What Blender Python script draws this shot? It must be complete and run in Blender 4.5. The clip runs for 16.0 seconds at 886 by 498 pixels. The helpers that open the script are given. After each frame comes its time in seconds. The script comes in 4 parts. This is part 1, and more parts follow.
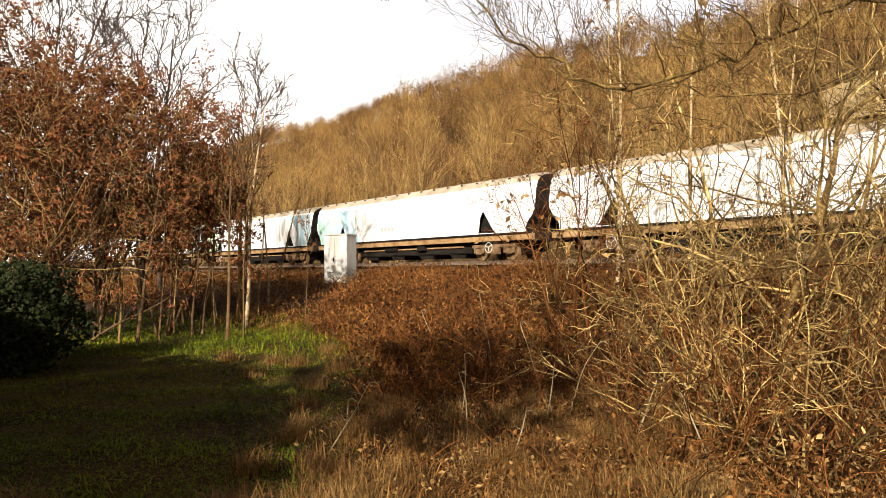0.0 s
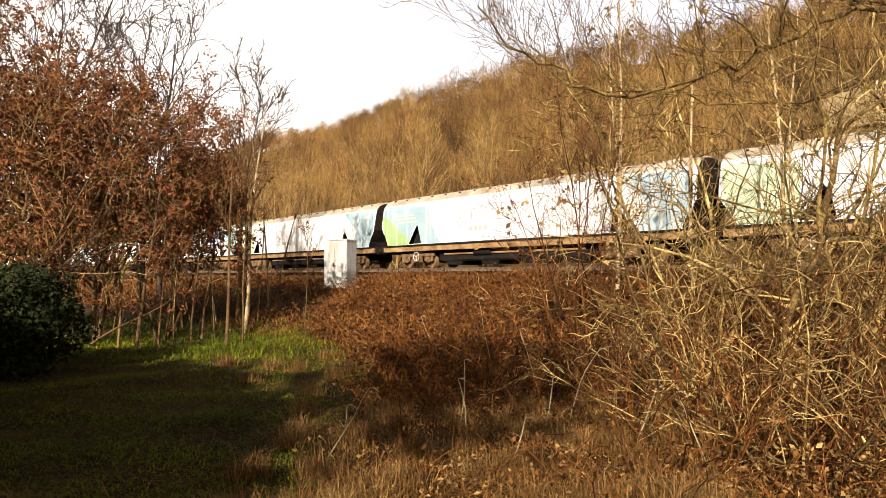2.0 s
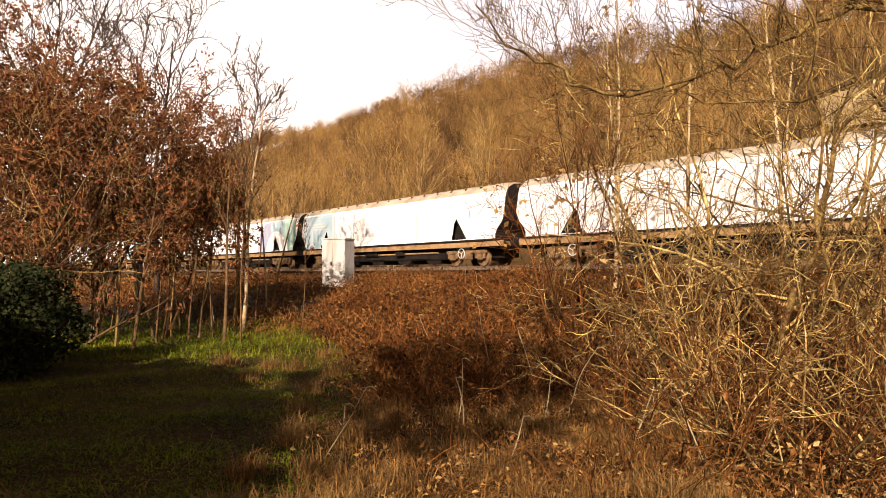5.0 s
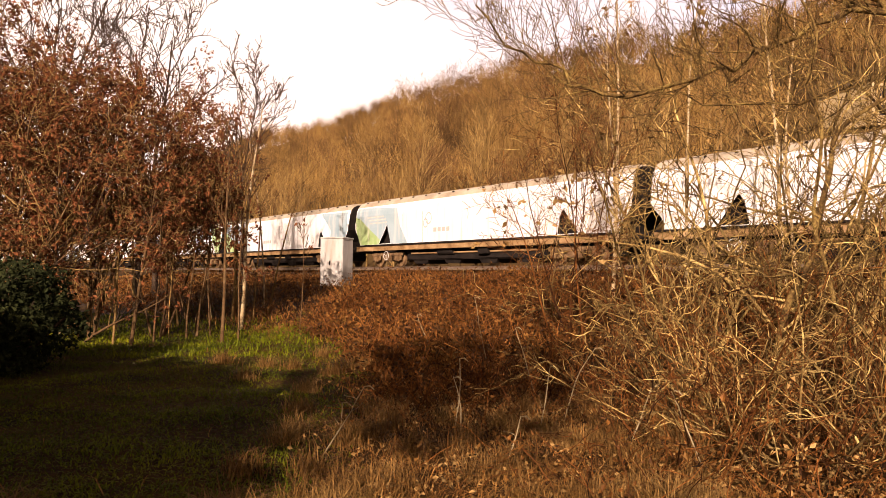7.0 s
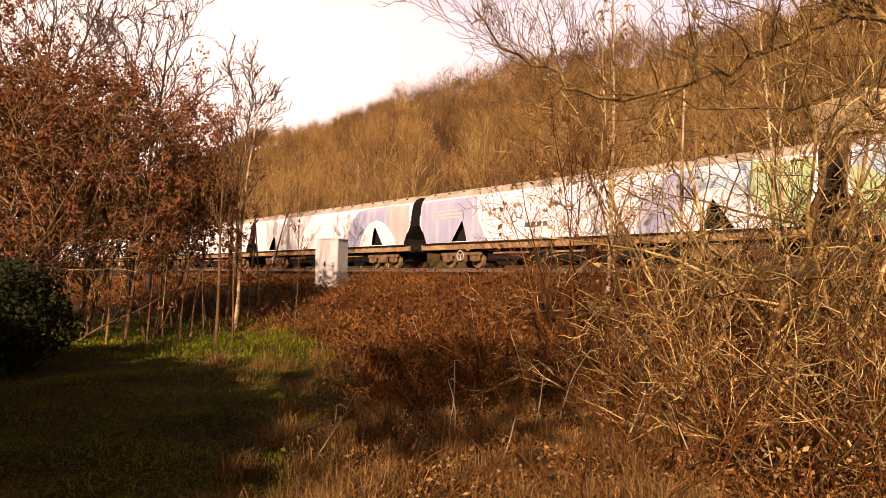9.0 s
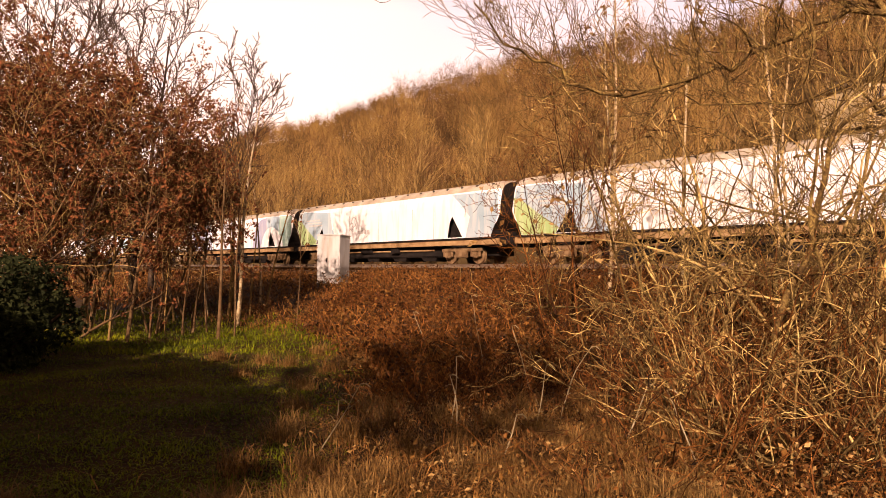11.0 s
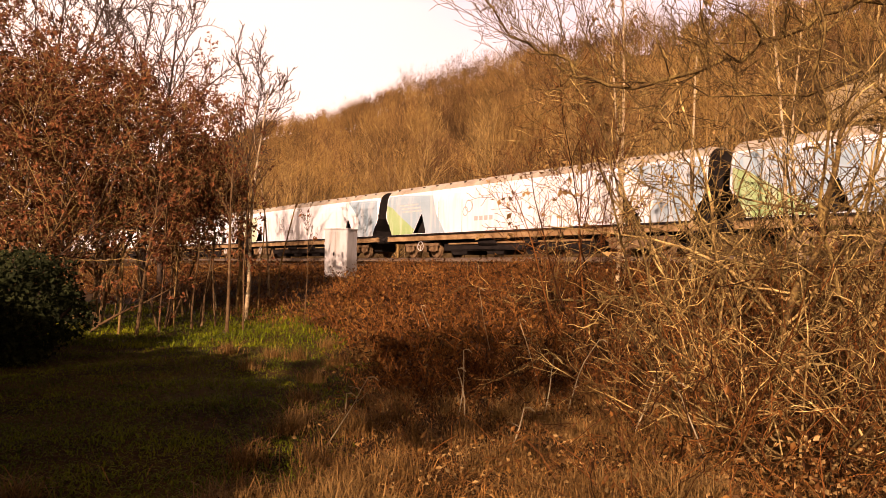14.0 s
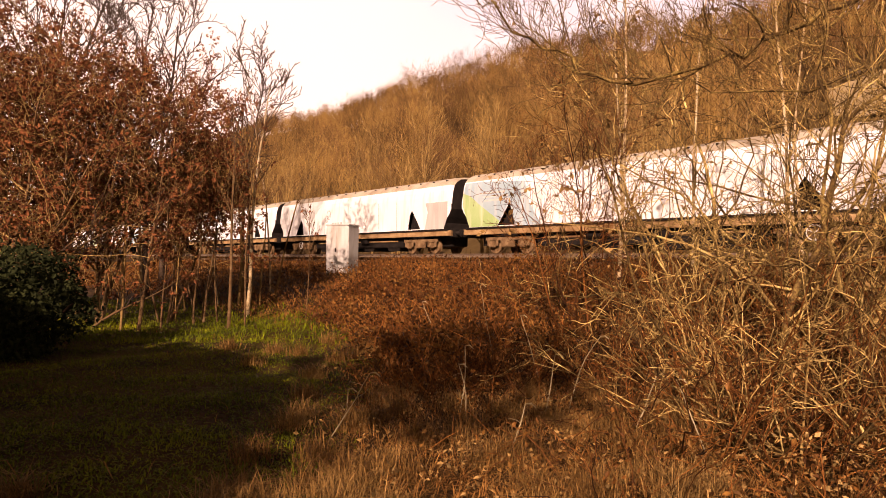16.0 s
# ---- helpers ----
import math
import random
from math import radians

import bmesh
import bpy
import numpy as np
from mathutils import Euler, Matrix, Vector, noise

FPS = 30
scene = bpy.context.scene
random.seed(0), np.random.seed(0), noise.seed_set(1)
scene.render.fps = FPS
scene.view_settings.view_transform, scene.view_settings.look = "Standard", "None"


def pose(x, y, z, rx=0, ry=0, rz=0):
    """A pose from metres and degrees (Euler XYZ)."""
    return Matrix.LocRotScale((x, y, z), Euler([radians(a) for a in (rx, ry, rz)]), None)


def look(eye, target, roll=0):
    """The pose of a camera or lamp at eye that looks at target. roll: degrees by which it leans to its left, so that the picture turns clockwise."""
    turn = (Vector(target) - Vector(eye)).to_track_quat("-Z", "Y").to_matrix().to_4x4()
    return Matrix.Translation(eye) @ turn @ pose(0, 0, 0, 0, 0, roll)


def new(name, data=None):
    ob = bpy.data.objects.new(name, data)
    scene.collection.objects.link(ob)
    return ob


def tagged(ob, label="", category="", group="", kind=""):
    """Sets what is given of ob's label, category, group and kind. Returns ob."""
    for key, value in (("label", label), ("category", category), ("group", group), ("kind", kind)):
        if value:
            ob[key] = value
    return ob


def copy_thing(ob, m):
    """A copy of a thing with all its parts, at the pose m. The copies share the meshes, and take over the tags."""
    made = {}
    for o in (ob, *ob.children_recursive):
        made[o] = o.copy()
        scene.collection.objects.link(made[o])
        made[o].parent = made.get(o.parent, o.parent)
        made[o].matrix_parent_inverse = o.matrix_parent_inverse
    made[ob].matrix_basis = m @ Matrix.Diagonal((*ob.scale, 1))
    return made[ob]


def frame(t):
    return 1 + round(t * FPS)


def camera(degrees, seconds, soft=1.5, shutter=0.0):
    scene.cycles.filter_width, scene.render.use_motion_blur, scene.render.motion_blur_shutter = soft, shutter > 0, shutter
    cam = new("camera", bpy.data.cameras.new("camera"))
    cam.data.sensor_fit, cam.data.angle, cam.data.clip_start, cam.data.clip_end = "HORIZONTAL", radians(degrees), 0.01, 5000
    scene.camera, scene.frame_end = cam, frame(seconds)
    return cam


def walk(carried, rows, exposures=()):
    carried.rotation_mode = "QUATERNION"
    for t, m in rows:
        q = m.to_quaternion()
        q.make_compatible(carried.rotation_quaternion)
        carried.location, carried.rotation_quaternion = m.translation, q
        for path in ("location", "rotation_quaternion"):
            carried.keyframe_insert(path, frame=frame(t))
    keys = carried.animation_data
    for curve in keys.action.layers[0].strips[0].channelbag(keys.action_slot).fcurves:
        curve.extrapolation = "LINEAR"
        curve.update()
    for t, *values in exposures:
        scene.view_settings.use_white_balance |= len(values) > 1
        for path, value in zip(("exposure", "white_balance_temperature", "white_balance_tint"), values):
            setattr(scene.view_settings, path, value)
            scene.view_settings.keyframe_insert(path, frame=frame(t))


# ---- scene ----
cam = camera(70.0, 16.0, soft=0.7)
EYE = (0.0, 0.0, 1.6)
# seconds, yaw, pitch, roll of the camera held by a standing viewer
TURNS = [
    (0.0, 0.12, 1.93, 0.23),
    (0.5, 0.26, 2.28, 0.22),
    (1.0, 0.37, 2.50, -0.01),
    (1.5, 0.34, 2.41, -0.15),
    (2.0, 0.11, 2.48, -0.12),
    (2.5, -0.00, 2.16, 0.04),
    (3.0, -0.04, 2.12, -0.06),
    (3.5, 0.00, 2.20, 0.00),
    (4.0, -0.09, 2.48, -0.05),
    (6.5, -0.01, 2.15, -0.25),
    (7.0, -0.23, 2.35, -0.48),
    (7.5, -0.33, 2.58, -0.73),
    (8.0, -0.48, 2.78, -0.95),
    (8.5, -0.40, 2.74, -0.88),
    (9.0, -0.68, 2.53, -0.78),
    (11.5, -0.49, 1.88, -0.77),
    (12.0, -0.47, 1.48, -0.73),
    (12.5, -0.28, 1.49, -0.68),
    (13.0, -0.18, 1.41, -0.70),
    (13.5, 0.14, 1.56, -0.71),
    (14.0, 0.14, 1.57, -0.66),
    (14.5, 0.12, 1.41, -0.61),
    (15.0, 0.17, 1.21, -0.72),
    (15.5, 0.30, 1.33, -0.85),
    (16.0, 0.28, 1.21, -0.73),
]
walk(cam, [(t, pose(*EYE, 90 + p, r, y)) for t, y, p, r in TURNS],
     exposures=[(0.0, 0.76, 6800, 10), (3.5, 0.71, 7200, 16), (6.5, 0.58, 8100, 29), (9.0, 0.43, 8700, 38), (16.0, 0.42, 9100, 43)])

# ---- light ----
SUN_AZ, SUN_EL = radians(192), radians(24)
SUN = Vector((math.sin(SUN_AZ) * math.cos(SUN_EL), math.cos(SUN_AZ) * math.cos(SUN_EL), math.sin(SUN_EL)))
world = bpy.data.worlds.new("sky")
scene.world = world
world.use_nodes = True
wn = world.node_tree.nodes
sky = wn.new("ShaderNodeTexSky")
sky.sky_type = "NISHITA"
sky.sun_disc = False
sky.sun_elevation, sky.sun_rotation = SUN_EL, SUN_AZ
sky.air_density, sky.dust_density, sky.ozone_density = 0.55, 9.0, 0.5
world.node_tree.links.new(sky.outputs[0], wn["Background"].inputs[0])
wn["Background"].inputs[1].default_value = 0.03
sun_data = bpy.data.lights.new("sun", "SUN")
sun_data.energy, sun_data.angle, sun_data.color = 5.0, radians(0.5), (1.0, 0.94, 0.85)
sun = new("sun", sun_data)
sun.matrix_world = look((0, 0, 30), Vector((0, 0, 30)) - SUN)


# ---- materials ----
def material(name, colours, scale=4.0, rough=0.85, bump=0.3, metal=0.0, island=0.0, fine=40.0, coords="Object", spec=0.12, dirt=None):
    """Noise-mixed colours at two scales with fine relief; island: spread of brightness from piece to piece."""
    m = bpy.data.materials.new(name)
    m.use_nodes = True
    nt = m.node_tree
    n, l = nt.nodes, nt.links
    b = n["Principled BSDF"]
    tc = n.new("ShaderNodeTexCoord")
    big, small = n.new("ShaderNodeTexNoise"), n.new("ShaderNodeTexNoise")
    big.inputs["Scale"].default_value, small.inputs["Scale"].default_value = scale, fine
    big.inputs["Detail"].default_value = 5
    l.new(tc.outputs[coords], big.inputs["Vector"])
    l.new(tc.outputs[coords], small.inputs["Vector"])
    mix = n.new("ShaderNodeMath")
    mix.operation = "MULTIPLY_ADD"
    l.new(small.outputs["Fac"], mix.inputs[0])
    mix.inputs[1].default_value = 0.5
    sub = n.new("ShaderNodeMath")
    sub.operation = "SUBTRACT"
    l.new(big.outputs["Fac"], sub.inputs[0])
    sub.inputs[1].default_value = 0.25
    l.new(sub.outputs[0], mix.inputs[2])
    ramp = n.new("ShaderNodeValToRGB")
    l.new(mix.outputs[0], ramp.inputs["Fac"])
    els = ramp.color_ramp.elements
    while len(els) < len(colours):
        els.new(0.5)
    for i, (e, c) in enumerate(zip(els, colours)):
        e.position = 0.3 + 0.4 * i / max(1, len(colours) - 1)
        e.color = (*c, 1)
    out = ramp.outputs["Color"]
    if island:
        geo, obi = n.new("ShaderNodeNewGeometry"), n.new("ShaderNodeObjectInfo")
        add = n.new("ShaderNodeMath")
        add.operation = "ADD"
        l.new(geo.outputs["Random Per Island"], add.inputs[0])
        l.new(obi.outputs["Random"], add.inputs[1])
        fr = n.new("ShaderNodeMath")
        fr.operation = "FRACT"
        l.new(add.outputs[0], fr.inputs[0])
        mr = n.new("ShaderNodeMapRange")
        l.new(fr.outputs[0], mr.inputs["Value"])
        mr.inputs["To Min"].default_value, mr.inputs["To Max"].default_value = 1 - island, 1 + island
        hsv = n.new("ShaderNodeHueSaturation")
        l.new(out, hsv.inputs["Color"])
        l.new(mr.outputs[0], hsv.inputs["Value"])
        out = hsv.outputs["Color"]
    if dirt:
        # streaks of grime that run down the surface
        mp = n.new("ShaderNodeMapping")
        mp.inputs["Scale"].default_value = (1.6, 1.6, 0.25)
        l.new(tc.outputs[coords], mp.inputs["Vector"])
        st = n.new("ShaderNodeTexNoise")
        st.inputs["Scale"].default_value, st.inputs["Detail"].default_value = 2.2, 6
        l.new(mp.outputs[0], st.inputs["Vector"])
        r2 = n.new("ShaderNodeValToRGB")
        r2.color_ramp.elements[0].position, r2.color_ramp.elements[1].position = 0.5, 0.8
        l.new(st.outputs["Fac"], r2.inputs["Fac"])
        mx = n.new("ShaderNodeMixRGB")
        l.new(r2.outputs["Color"], mx.inputs["Fac"])
        l.new(out, mx.inputs["Color1"])
        mx.inputs["Color2"].default_value = (*dirt, 1)
        out = mx.outputs["Color"]
    l.new(out, b.inputs["Base Color"])
    b.inputs["Roughness"].default_value, b.inputs["Metallic"].default_value = rough, metal
    b.inputs["Specular IOR Level"].default_value = spec
    if bump:
        bp = n.new("ShaderNodeBump")
        bp.inputs["Strength"].default_value, bp.inputs["Distance"].default_value = bump, 0.02
        l.new(small.outputs["Fac"], bp.inputs["Height"])
        l.new(bp.outputs[0], b.inputs["Normal"])
    return m


M_SOIL = material("soil_and_litter", [(0.02, 0.011, 0.004), (0.05, 0.023, 0.005), (0.082, 0.043, 0.008)], 0.8, 0.95, 0.8, fine=18)
M_GRASS = material("green_grass", [(0.045, 0.06, 0.004), (0.095, 0.117, 0.005), (0.165, 0.165, 0.006)], 0.7, 0.7, 0, island=0.4)
M_DRY = material("dry_grass", [(0.125, 0.05, 0.014), (0.235, 0.103, 0.027), (0.37, 0.195, 0.058)], 0.6, 0.8, 0, island=0.4)
M_STALK = material("bleached_stalk", [(0.21, 0.154, 0.084), (0.35, 0.28, 0.168)], 5, 0.8, 0)
M_TUSSOCK = material("tussock_grass", [(0.095, 0.045, 0.013), (0.19, 0.1, 0.03), (0.31, 0.185, 0.066)], 0.9, 0.7, 0, island=0.4)
M_BRAMBLE = material("bramble_stem", [(0.055, 0.018, 0.006), (0.117, 0.04, 0.009), (0.24, 0.1, 0.027)], 0.5, 0.8, 0, island=0.8)
M_BRLEAF = material("bramble_leaf", [(0.046, 0.017, 0.004), (0.1, 0.038, 0.009), (0.17, 0.085, 0.022)], 1.2, 0.6, 0, island=0.8)
M_OAKLEAF = material("withered_leaf", [(0.07, 0.022, 0.008), (0.145, 0.048, 0.017), (0.24, 0.09, 0.035)], 1.5, 0.7, 0.2, island=0.45)
M_LITTER = material("fallen_leaf", [(0.130, 0.065, 0.0210), (0.238, 0.139, 0.0490), (0.344, 0.225, 0.0945)], 2, 0.8, 0.2, island=0.75)
M_BARK = material("grey_brown_bark", [(0.063, 0.034, 0.0144), (0.119, 0.068, 0.0304), (0.179, 0.115, 0.0568)], 6, 0.9, 0.6)
M_DARKBARK = material("dark_bark", [(0.03, 0.019, 0.013), (0.06, 0.039, 0.025), (0.102, 0.066, 0.045)], 6, 0.9, 0.6)
# the ramp's pale end paints in sunlit highlights, its dark end shaded undersides
M_MOSSBARK = material("mossy_bark_with_highlights", [(0.05, 0.029, 0.011), (0.215, 0.135, 0.047), (0.6, 0.43, 0.165)], 3, 0.85, 0.5, island=0.6)
M_TWIG = material("pale_tan_twigs", [(0.140, 0.083, 0.0300), (0.270, 0.166, 0.0600), (0.400, 0.258, 0.0975)], 2, 0.85, 0.2, island=0.3)
# shaded brown and sunlit yellow of the limbs mixed into the bark colour
M_LIMB = material("mossy_limb_lit_and_shaded", [(0.045, 0.026, 0.01), (0.12, 0.072, 0.025), (0.28, 0.19, 0.06)], 5, 0.85, 0.5)
M_BIRCH = material("birch_bark", [(0.133, 0.077, 0.035), (0.45, 0.324, 0.17), (0.577, 0.465, 0.311)], 5, 0.75, 0.4)
# crowns of several kinds of tree: tan, brown, golden, dull red-brown; pale boughs
M_WOODS = [material("far_winter_twigs", [(f * r, f * g, f * b) for f, (r, g, b) in zip((0.6, 1.0, 1.45), (c, c, c))], 0.05, 0.9, 0, island=0.14, fine=0.16)
           for c in ((0.25, 0.145, 0.048), (0.105, 0.056, 0.021), (0.31, 0.185, 0.06), (0.14, 0.072, 0.03), (0.25, 0.165, 0.075))]
M_HILL = material("hill_soil", [(0.052, 0.03, 0.011), (0.094, 0.057, 0.021), (0.125, 0.081, 0.031)], 0.05, 0.95, 0.3, fine=1.2)
M_EVERGREEN = material("evergreen_leaf", [(0.01, 0.014, 0.004), (0.018, 0.024, 0.007), (0.03, 0.036, 0.01)], 2, 0.85, 0, island=0.4)
M_STONES = material("ballast_stone", [(0.079, 0.05, 0.032), (0.135, 0.091, 0.055), (0.195, 0.144, 0.092)], 2, 0.9, 0.4, island=0.4)
M_RAIL = material("worn_rail_steel", [(0.2, 0.13, 0.09), (0.32, 0.24, 0.18)], 3, 0.4, 0.1, metal=0.6)
M_SLEEPER = material("concrete_sleeper", [(0.16, 0.11, 0.07), (0.27, 0.2, 0.13)], 3, 0.9, 0.3)
M_WHITE = material("white_wagon_paint", [(0.78, 0.78, 0.77), (0.85, 0.85, 0.85)], 0.7, 0.38, 0.04, dirt=(0.64, 0.62, 0.57), spec=0.5)
M_ROOF = material("tan_roof_paint", [(0.3, 0.24, 0.17), (0.42, 0.35, 0.26), (0.5, 0.44, 0.35)], 1.4, 0.7, 0.2)
M_SOLE = material("rusty_underframe", [(0.18, 0.1, 0.045), (0.33, 0.2, 0.095), (0.46, 0.31, 0.16)], 1.5, 0.75, 0.3)
M_BLACK = material("black_steel_and_recess_shade", [(0.01, 0.008, 0.007), (0.024, 0.019, 0.016)], 2, 0.8, 0.3)
M_BOGIE = material("brake_dust_brown", [(0.08, 0.045, 0.023), (0.16, 0.095, 0.048), (0.25, 0.16, 0.085)], 3, 0.85, 0.4)
M_RING = material("white_handwheel_paint", [(0.48, 0.464, 0.424), (0.6, 0.584, 0.544)], 5, 0.5, 0)
M_LILAC = material("lilac_grey_livery", [(0.3, 0.33, 0.45), (0.4, 0.43, 0.53)], 0.6, 0.4, 0, dirt=(0.6, 0.57, 0.55))
M_STEELBLUE = material("blue_grey_livery", [(0.25, 0.38, 0.44), (0.36, 0.48, 0.53)], 0.6, 0.4, 0, dirt=(0.58, 0.58, 0.55))
M_GREEN = material("green_livery", [(0.26, 0.41, 0.15), (0.37, 0.5, 0.25)], 0.6, 0.4, 0, dirt=(0.6, 0.62, 0.45))
M_TEAL = material("teal_livery", [(0.27, 0.48, 0.43), (0.37, 0.56, 0.49)], 0.6, 0.4, 0, dirt=(0.55, 0.65, 0.58))
M_STONEGREY = material("warm_grey_livery", [(0.4, 0.38, 0.36), (0.47, 0.45, 0.42)], 0.6, 0.4, 0, dirt=(0.58, 0.54, 0.5))
M_SKYBLUE = material("sky_blue_livery", [(0.34, 0.51, 0.6), (0.44, 0.6, 0.68)], 0.6, 0.4, 0, dirt=(0.6, 0.64, 0.62))
M_PALEGREEN = material("pale_green_livery", [(0.42, 0.54, 0.33), (0.52, 0.62, 0.43)], 0.6, 0.4, 0, dirt=(0.66, 0.66, 0.56))
M_INK = material("dark_lettering", [(0.07, 0.07, 0.08), (0.12, 0.12, 0.13)], 3, 0.5, 0)
M_CABINET = material("galvanised_cabinet", [(0.45, 0.44, 0.42), (0.54, 0.53, 0.5)], 1.5, 0.5, 0.1, dirt=(0.35, 0.3, 0.24))
M_HOUSE = material("pale_sandstone", [(0.42, 0.31, 0.17), (0.55, 0.42, 0.24)], 0.8, 0.9, 0.4)
M_SLATE = material("stone_slate_roof", [(0.1, 0.07, 0.04), (0.17, 0.12, 0.07)], 0.8, 0.7, 0.3)
M_DARKGLASS = material("dark_window_glass", [(0.02, 0.02, 0.025), (0.04, 0.04, 0.05)], 1, 0.1, 0)

# ---- hazy pale sky far beyond the hill ----
def build_haze():
    m = bpy.data.materials.new("white_winter_haze")
    m.use_nodes = True
    n, l = m.node_tree.nodes, m.node_tree.links
    tc, sep = n.new("ShaderNodeTexCoord"), n.new("ShaderNodeSeparateXYZ")
    l.new(tc.outputs["Object"], sep.inputs[0])
    add = n.new("ShaderNodeMath")
    add.operation = "MULTIPLY_ADD"
    l.new(sep.outputs["Z"], add.inputs[0])
    add.inputs[1].default_value = 0.8
    l.new(sep.outputs["X"], add.inputs[2])
    ns = n.new("ShaderNodeTexNoise")
    ns.inputs["Scale"].default_value = 0.0012
    l.new(tc.outputs["Object"], ns.inputs["Vector"])
    mr = n.new("ShaderNodeMapRange")
    l.new(add.outputs[0], mr.inputs["Value"])
    mr.inputs["From Min"].default_value, mr.inputs["From Max"].default_value = 200, 2100
    mul = n.new("ShaderNodeMath")
    mul.operation = "MULTIPLY"
    l.new(mr.outputs[0], mul.inputs[0])
    l.new(ns.outputs["Fac"], mul.inputs[1])
    ramp = n.new("ShaderNodeValToRGB")
    l.new(mul.outputs[0], ramp.inputs["Fac"])
    ramp.color_ramp.elements[0].color = (1.0, 0.98, 0.96, 1)
    ramp.color_ramp.elements[1].color = (0.36, 0.5, 0.78, 1)
    ramp.color_ramp.elements[1].position = 0.75
    e = n.new("ShaderNodeEmission")
    l.new(ramp.outputs[0], e.inputs["Color"])
    up = n.new("ShaderNodeMapRange")
    l.new(sep.outputs["Z"], up.inputs["Value"])
    up.inputs["From Min"].default_value, up.inputs["From Max"].default_value = 1150, 1900
    up.inputs["To Min"].default_value, up.inputs["To Max"].default_value = 0.95, 0.14
    l.new(up.outputs[0], e.inputs["Strength"])
    l.new(e.outputs[0], n["Material Output"].inputs["Surface"])
    verts, faces = [], []
    cols, rows, r = 24, 8, 3000.0
    for i in range(cols + 1):
        for j in range(rows + 1):
            a, b = radians(-55 + 110 * i / cols), radians(2 + 40 * j / rows)
            verts.append((r * math.sin(a) * math.cos(b), r * math.cos(a) * math.cos(b), r * math.sin(b)))
    for i in range(cols):
        for j in range(rows):
            k = i * (rows + 1) + j
            faces.append((k, k + 1, k + rows + 2, k + rows + 1))
    me = bpy.data.meshes.new("backdrop")
    me.from_pydata(verts, [], faces)
    me.polygons.foreach_set("use_smooth", [True] * len(me.polygons))
    me.materials.append(m)
    tagged(new("backdrop", me), "pale hazy winter sky fading to light blue", "sky", kind="structure")


build_haze()

# ---- plan: u runs along the track away to the far end, p across it from the viewer ----
D = Vector((-0.6562, 0.7546, 0))
N = Vector((0.7546, 0.6562, 0))
P_TRACK, Z_RAIL = 22.81, 2.06


def plan(u, p, z=0.0):
    return D * u + N * p + Vector((0, 0, z))


def smooth(a, b, x):
    x = min(1.0, max(0.0, (x - a) / (b - a)))
    return x * x * (3 - 2 * x)


def ground_z(u, p):
    z = 1.15 * smooth(5.5, 14.5, p) + 0.25 * smooth(14.5, 20.5, p)
    z += 0.24 * smooth(20.6, 21.6, p) - 0.5 * smooth(25.5, 27.5, p)
    lump = noise.noise(Vector((u * 0.35, p * 0.35, 0))) * 0.12 + noise.noise(Vector((u * 1.1, p * 1.1, 3))) * 0.05
    z += lump * (1 - smooth(18.5, 20.5, p) * (1 - smooth(27, 30, p)))
    if p > 30:
        ridge = 64 + 0.014 * min(u, 340) + 3.0 * noise.noise(Vector((u * 0.012, 1.3, 0)))
        ridge -= 10.0 * smooth(130, 72, u) + 6.5 * math.exp(-((u - 245) / 38) ** 2) + 3.0 * math.exp(-((u - 145) / 22) ** 2)
        k = min(1.0, (p - 30) / 122)
        z += ridge * (0.35 * k * k + 0.65 * k) + (3.5 * noise.noise(Vector((u * 0.025, p * 0.025, 5))) + 2.5 * noise.noise(Vector((u * 0.07, p * 0.07, 8)))) * smooth(32, 60, p)
    return z


def gz(x, y):
    v = Vector((x, y, 0))
    return ground_z(v.dot(D), v.dot(N))


def mesh_object(name, verts, faces, mat, parent=None, label="", smooth_shade=False):
    me = bpy.data.meshes.new(name)
    me.from_pydata(verts, [], faces)
    if smooth_shade:
        me.polygons.foreach_set("use_smooth", [True] * len(me.polygons))
    me.materials.append(mat)
    me.update()
    ob = new(name, me)
    if parent:
        ob.parent = parent
    return tagged(ob, label)


def part(name, bm, mat, parent=None, label=""):
    """Links a bmesh as one mesh object under a thing or a part."""
    bmesh.ops.recalc_face_normals(bm, faces=bm.faces)
    me = bpy.data.meshes.new(name)
    bm.to_mesh(me)
    bm.free()
    me.materials.append(mat)
    ob = new(name, me)
    if parent:
        ob.parent = parent
    return tagged(ob, label)


def thing(name, label, category, group="", kind="", at=None):
    ob = new(name)
    if at is not None:
        ob.matrix_basis = at
    return tagged(ob, label, category, group, kind)


def box(bm, x0, x1, y0, y1, z0, z1, bevel=0.0):
    r = bmesh.ops.create_cube(bm, size=1, matrix=Matrix.Translation(((x0 + x1) / 2, (y0 + y1) / 2, (z0 + z1) / 2)) @ Matrix.Diagonal((x1 - x0, y1 - y0, z1 - z0, 1)))
    if bevel:
        es = list({e for v in r["verts"] for e in v.link_edges})
        bmesh.ops.bevel(bm, geom=es, offset=bevel, segments=2, affect="EDGES")
    return bm


def cyl(bm, centre, axis, radius, length, seg=16, radius2=None):
    q = Vector((0, 0, 1)).rotation_difference(Vector(axis)).to_matrix().to_4x4()
    bmesh.ops.create_cone(bm, cap_ends=True, segments=seg, radius1=radius, radius2=radius if radius2 is None else radius2, depth=length, matrix=Matrix.Translation(centre) @ q)
    return bm


# ---- ground: one sheet from the viewer to beyond the ridge ----
def steps(*parts):
    out = []
    for a, b, s in parts:
        k = max(1, round((b - a) / s))
        out += [a + (b - a) * i / k for i in range(k)]
    return out + [parts[-1][1]]


